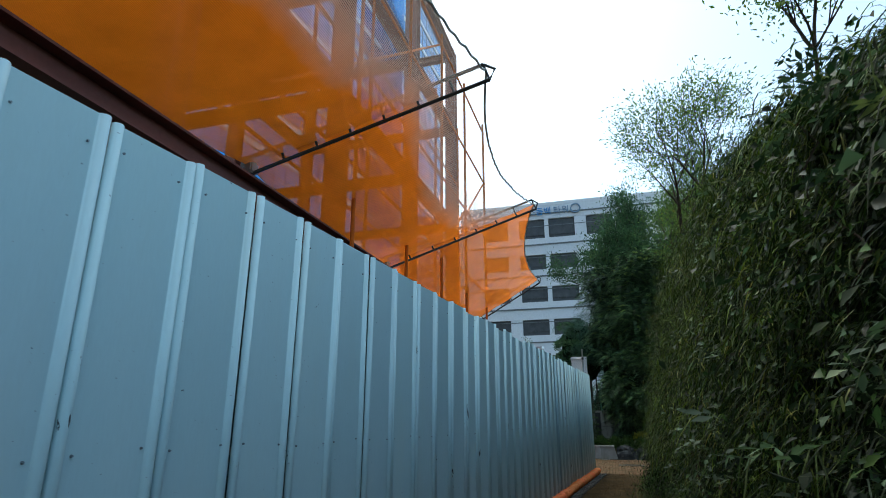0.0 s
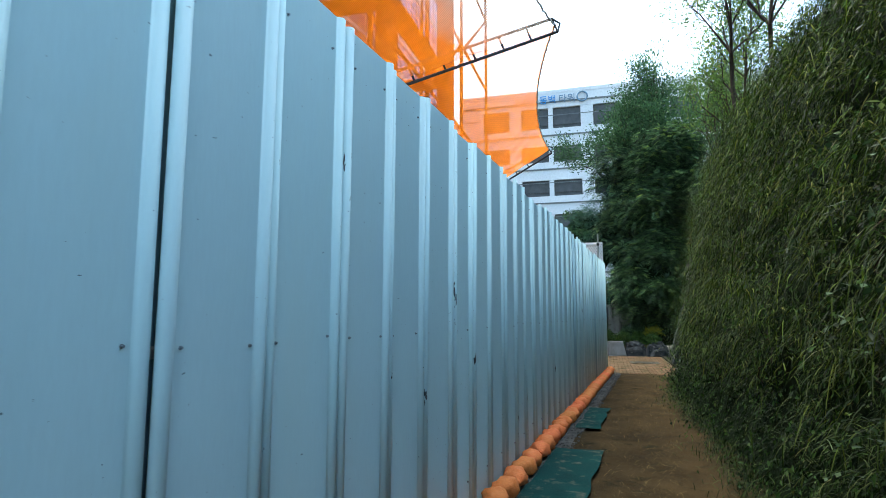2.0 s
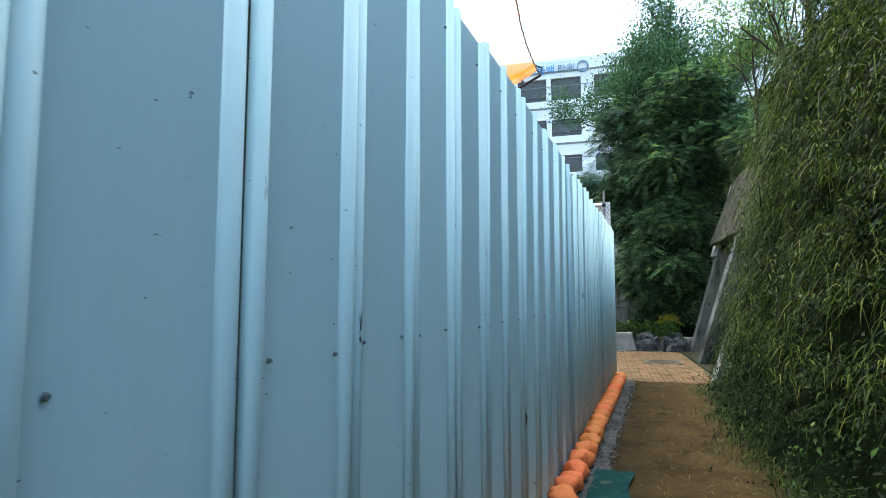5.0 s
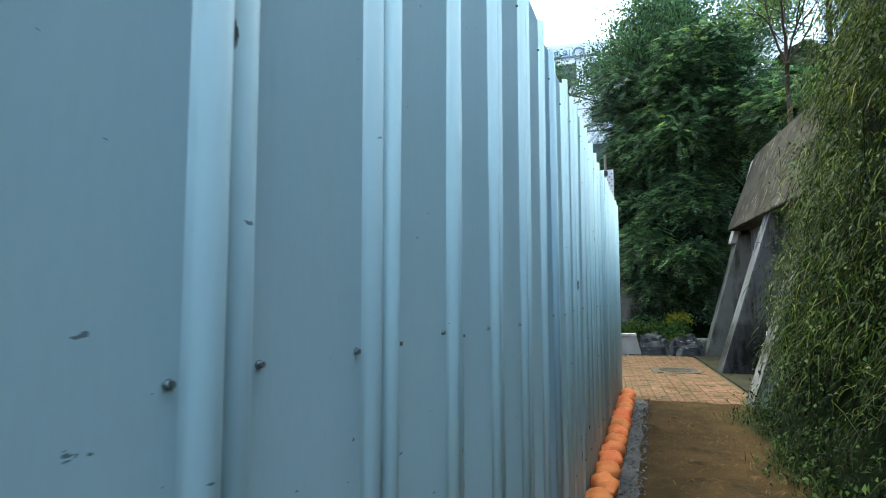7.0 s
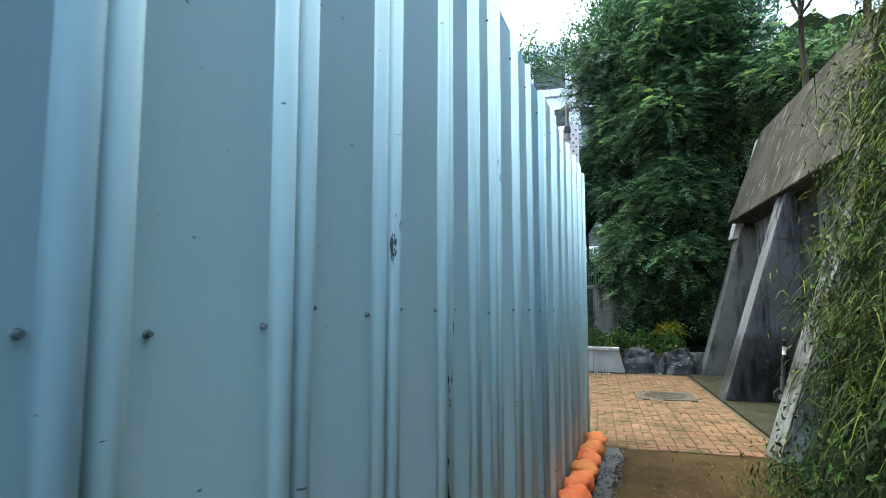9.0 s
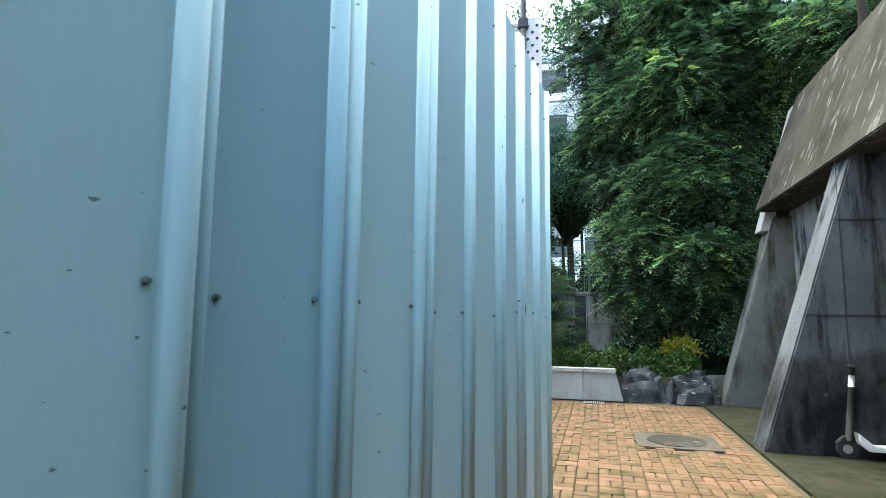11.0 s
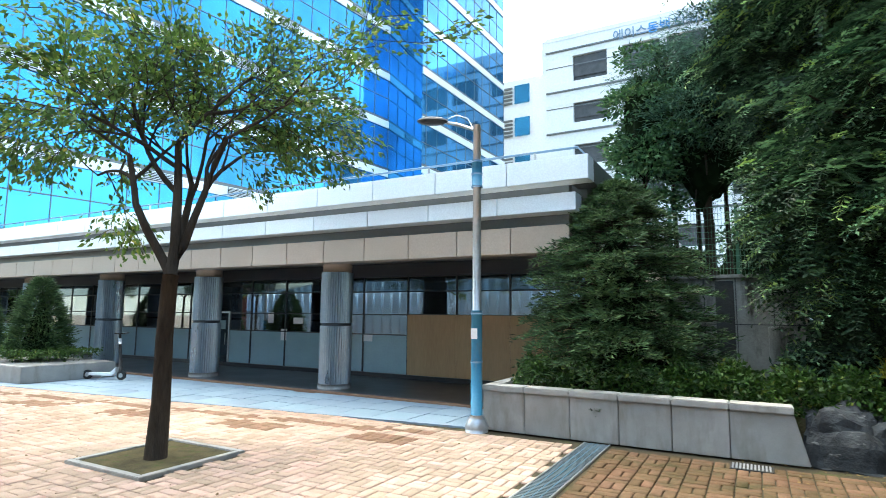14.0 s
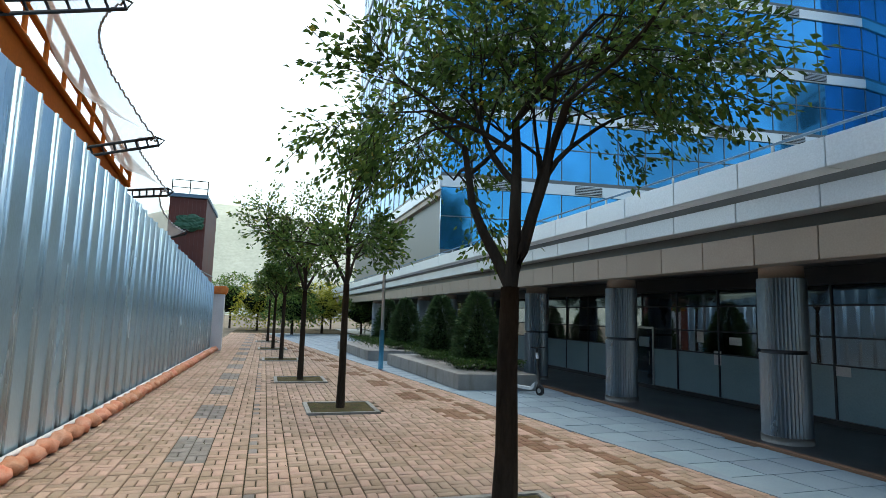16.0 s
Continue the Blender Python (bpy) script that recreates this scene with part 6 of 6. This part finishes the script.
def joined_bricks(name, cells, material, parent, z=0.0):
    c = np.array(cells)
    n = len(c)
    g = 0.007
    x0, y0, x1, y1 = c[:, 0] + g, c[:, 1] + g, c[:, 0] + c[:, 2] - g, c[:, 1] + c[:, 3] - g
    zt = z + rng.uniform(-0.004, 0.004, n)
    b = 0.006
    zb = np.full(n, z - 0.02)
    v = np.stack([np.stack(q, 1) for q in ((x0, y0, zb), (x1, y0, zb), (x1, y1, zb), (x0, y1, zb), (x0, y0, zt - b), (x1, y0, zt - b), (x1, y1, zt - b), (x0, y1, zt - b), (x0 + b, y0 + b, zt), (x1 - b, y0 + b, zt), (x1 - b, y1 - b, zt), (x0 + b, y1 - b, zt))], 1).reshape(-1, 3)
    q = np.array([(8, 9, 10, 11), (4, 5, 9, 8), (5, 6, 10, 9), (6, 7, 11, 10), (7, 4, 8, 11), (0, 1, 5, 4), (1, 2, 6, 5), (2, 3, 7, 6), (3, 0, 4, 7)])
    f = (np.arange(n)[:, None, None] * 12 + q[None]).reshape(-1, 4)
    me = bpy.data.meshes.new(name)
    me.vertices.add(len(v))
    me.vertices.foreach_set("co", v.ravel())
    me.loops.add(len(f) * 4)
    me.loops.foreach_set("vertex_index", f.ravel())
    me.polygons.add(len(f))
    me.polygons.foreach_set("loop_start", np.arange(len(f)) * 4)
    me.update(calc_edges=True)
    return tagged(part(name, me, material, parent), kind="stuff")


paving = thing("paving", None, "yellow-brown basket-weave brick paving of the plaza", "paving", kind="structure")
cells = brick_cells(-46.0, 1.36, 21.28, 28.72)


def slate_edge(x):
    return 28.9 + (x + 3.8) * 0.12


main, dark, grey, mossy = [], [], [], []
for c in cells:
    x, y = c[0] + c[2] / 2, c[1] + c[3] / 2
    if y > slate_edge(x) - 0.02 and x < -3.8:
        continue
    if -2.37 < x < -2.03 and y > 22.45:
        continue
    if abs(x - 0.5) < 0.46 and abs(y - 25.35) < 0.46:
        continue
    if any(abs(x - a) < 0.64 and abs(y - b) < 0.64 for a, b in STREET):
        continue
    e = slate_edge(x) - y
    if x < -4.2 and (0.55 < e < 0.75 or (0.95 < e < 1.4 and int(math.floor((x + 60) / 1.1)) % 2 == 0)):
        dark.append(c)
    elif x < -4.5 and 0.9 < y - 21.28 < 2.3 and int(math.floor((x + 60) / 1.32)) % 2 == 0 and (int(math.floor((y - 21.28) / 0.44)) % 2):
        grey.append(c)
    elif x > -2.03:
        mossy.append(c)
    else:
        main.append(c)
near = [c for c in mossy if -0.9 < c[0] < 1.4 and 23.6 < c[1] < 26.6][:300]
keep = set(near)
joined_bricks("bricks", main, M_BRICKS, paving)
joined_bricks("mossy_bricks", [c for c in mossy if c not in keep], M_MOSSYS, paving)
joined_bricks("brown_bricks", dark, M_BRICKD, paving)
joined_bricks("grey_bricks", grey, M_BRICKG, paving)
slabs = []
x = -3.8
while x > -46:
    y = slate_edge(x)
    while y < 30.2:
        slabs.append((x - 0.59, y, 0.59, min(0.59, 30.27 - y)))
        y += 0.6
    x -= 0.6
part("slate_border", prism([(-46.0, slate_edge(-46.0) - 0.10), (-3.8, slate_edge(-3.8) - 0.10), (-3.8, slate_edge(-3.8) + 0.05), (-46.0, slate_edge(-46.0) + 0.05)], -0.02, 0.009), M_SLATE, paving, "blue-grey slate edging")
close = [s for s in slabs if s[0] > -14.5 and s[3] > 0.1]
joined_bricks("slate_slabs", [s for s in slabs if s[0] <= -14.5 and s[3] > 0.1], M_SLATE, paving)
slab_shapes = {}
for s in close:
    key = (round(s[2], 2), round(s[3], 2))
    if key not in slab_shapes:
        slab_shapes[key] = brick_mesh(*key)
        slab_shapes[key].materials.append(M_SLATE)
    part("slab", slab_shapes[key], None, paving, m=pose(s[0], s[1], rng.uniform(-0.002, 0.002)))
shapes = {}
for c in near:
    key = (round(c[2], 3), round(c[3], 3))
    if key not in shapes:
        shapes[key] = brick_mesh(*key)
        shapes[key].materials.append(M_MOSSY)
    part("brick", shapes[key], None, paving, m=pose(c[0], c[1], rng.uniform(-0.003, 0.003), rng.uniform(-0.5, 0.5), rng.uniform(-0.5, 0.5), 0))

n = 420
lx = np.concatenate([rng.uniform(-0.7, 1.35, n // 2), rng.uniform(-14, -2.5, n - n // 2)])
ly = np.concatenate([28.7 - 7 * rng.uniform(0, 1, n // 2) ** 2, rng.uniform(21.6, 28.0, n - n // 2)])
fl = np.stack([lx, ly, np.full(n, 0.008)], 1)
up = np.tile(np.array([[0.0, 0.0, 1.0]]), (n, 1))
tagged(solid("fallen_leaves", leaf_mesh("fallen_leaves", fl, 0.045, 0.025, 0.1, normals=up), M_STRAW, "dry fallen leaves scattered over the brick paving", "leaves"), kind="stuff")
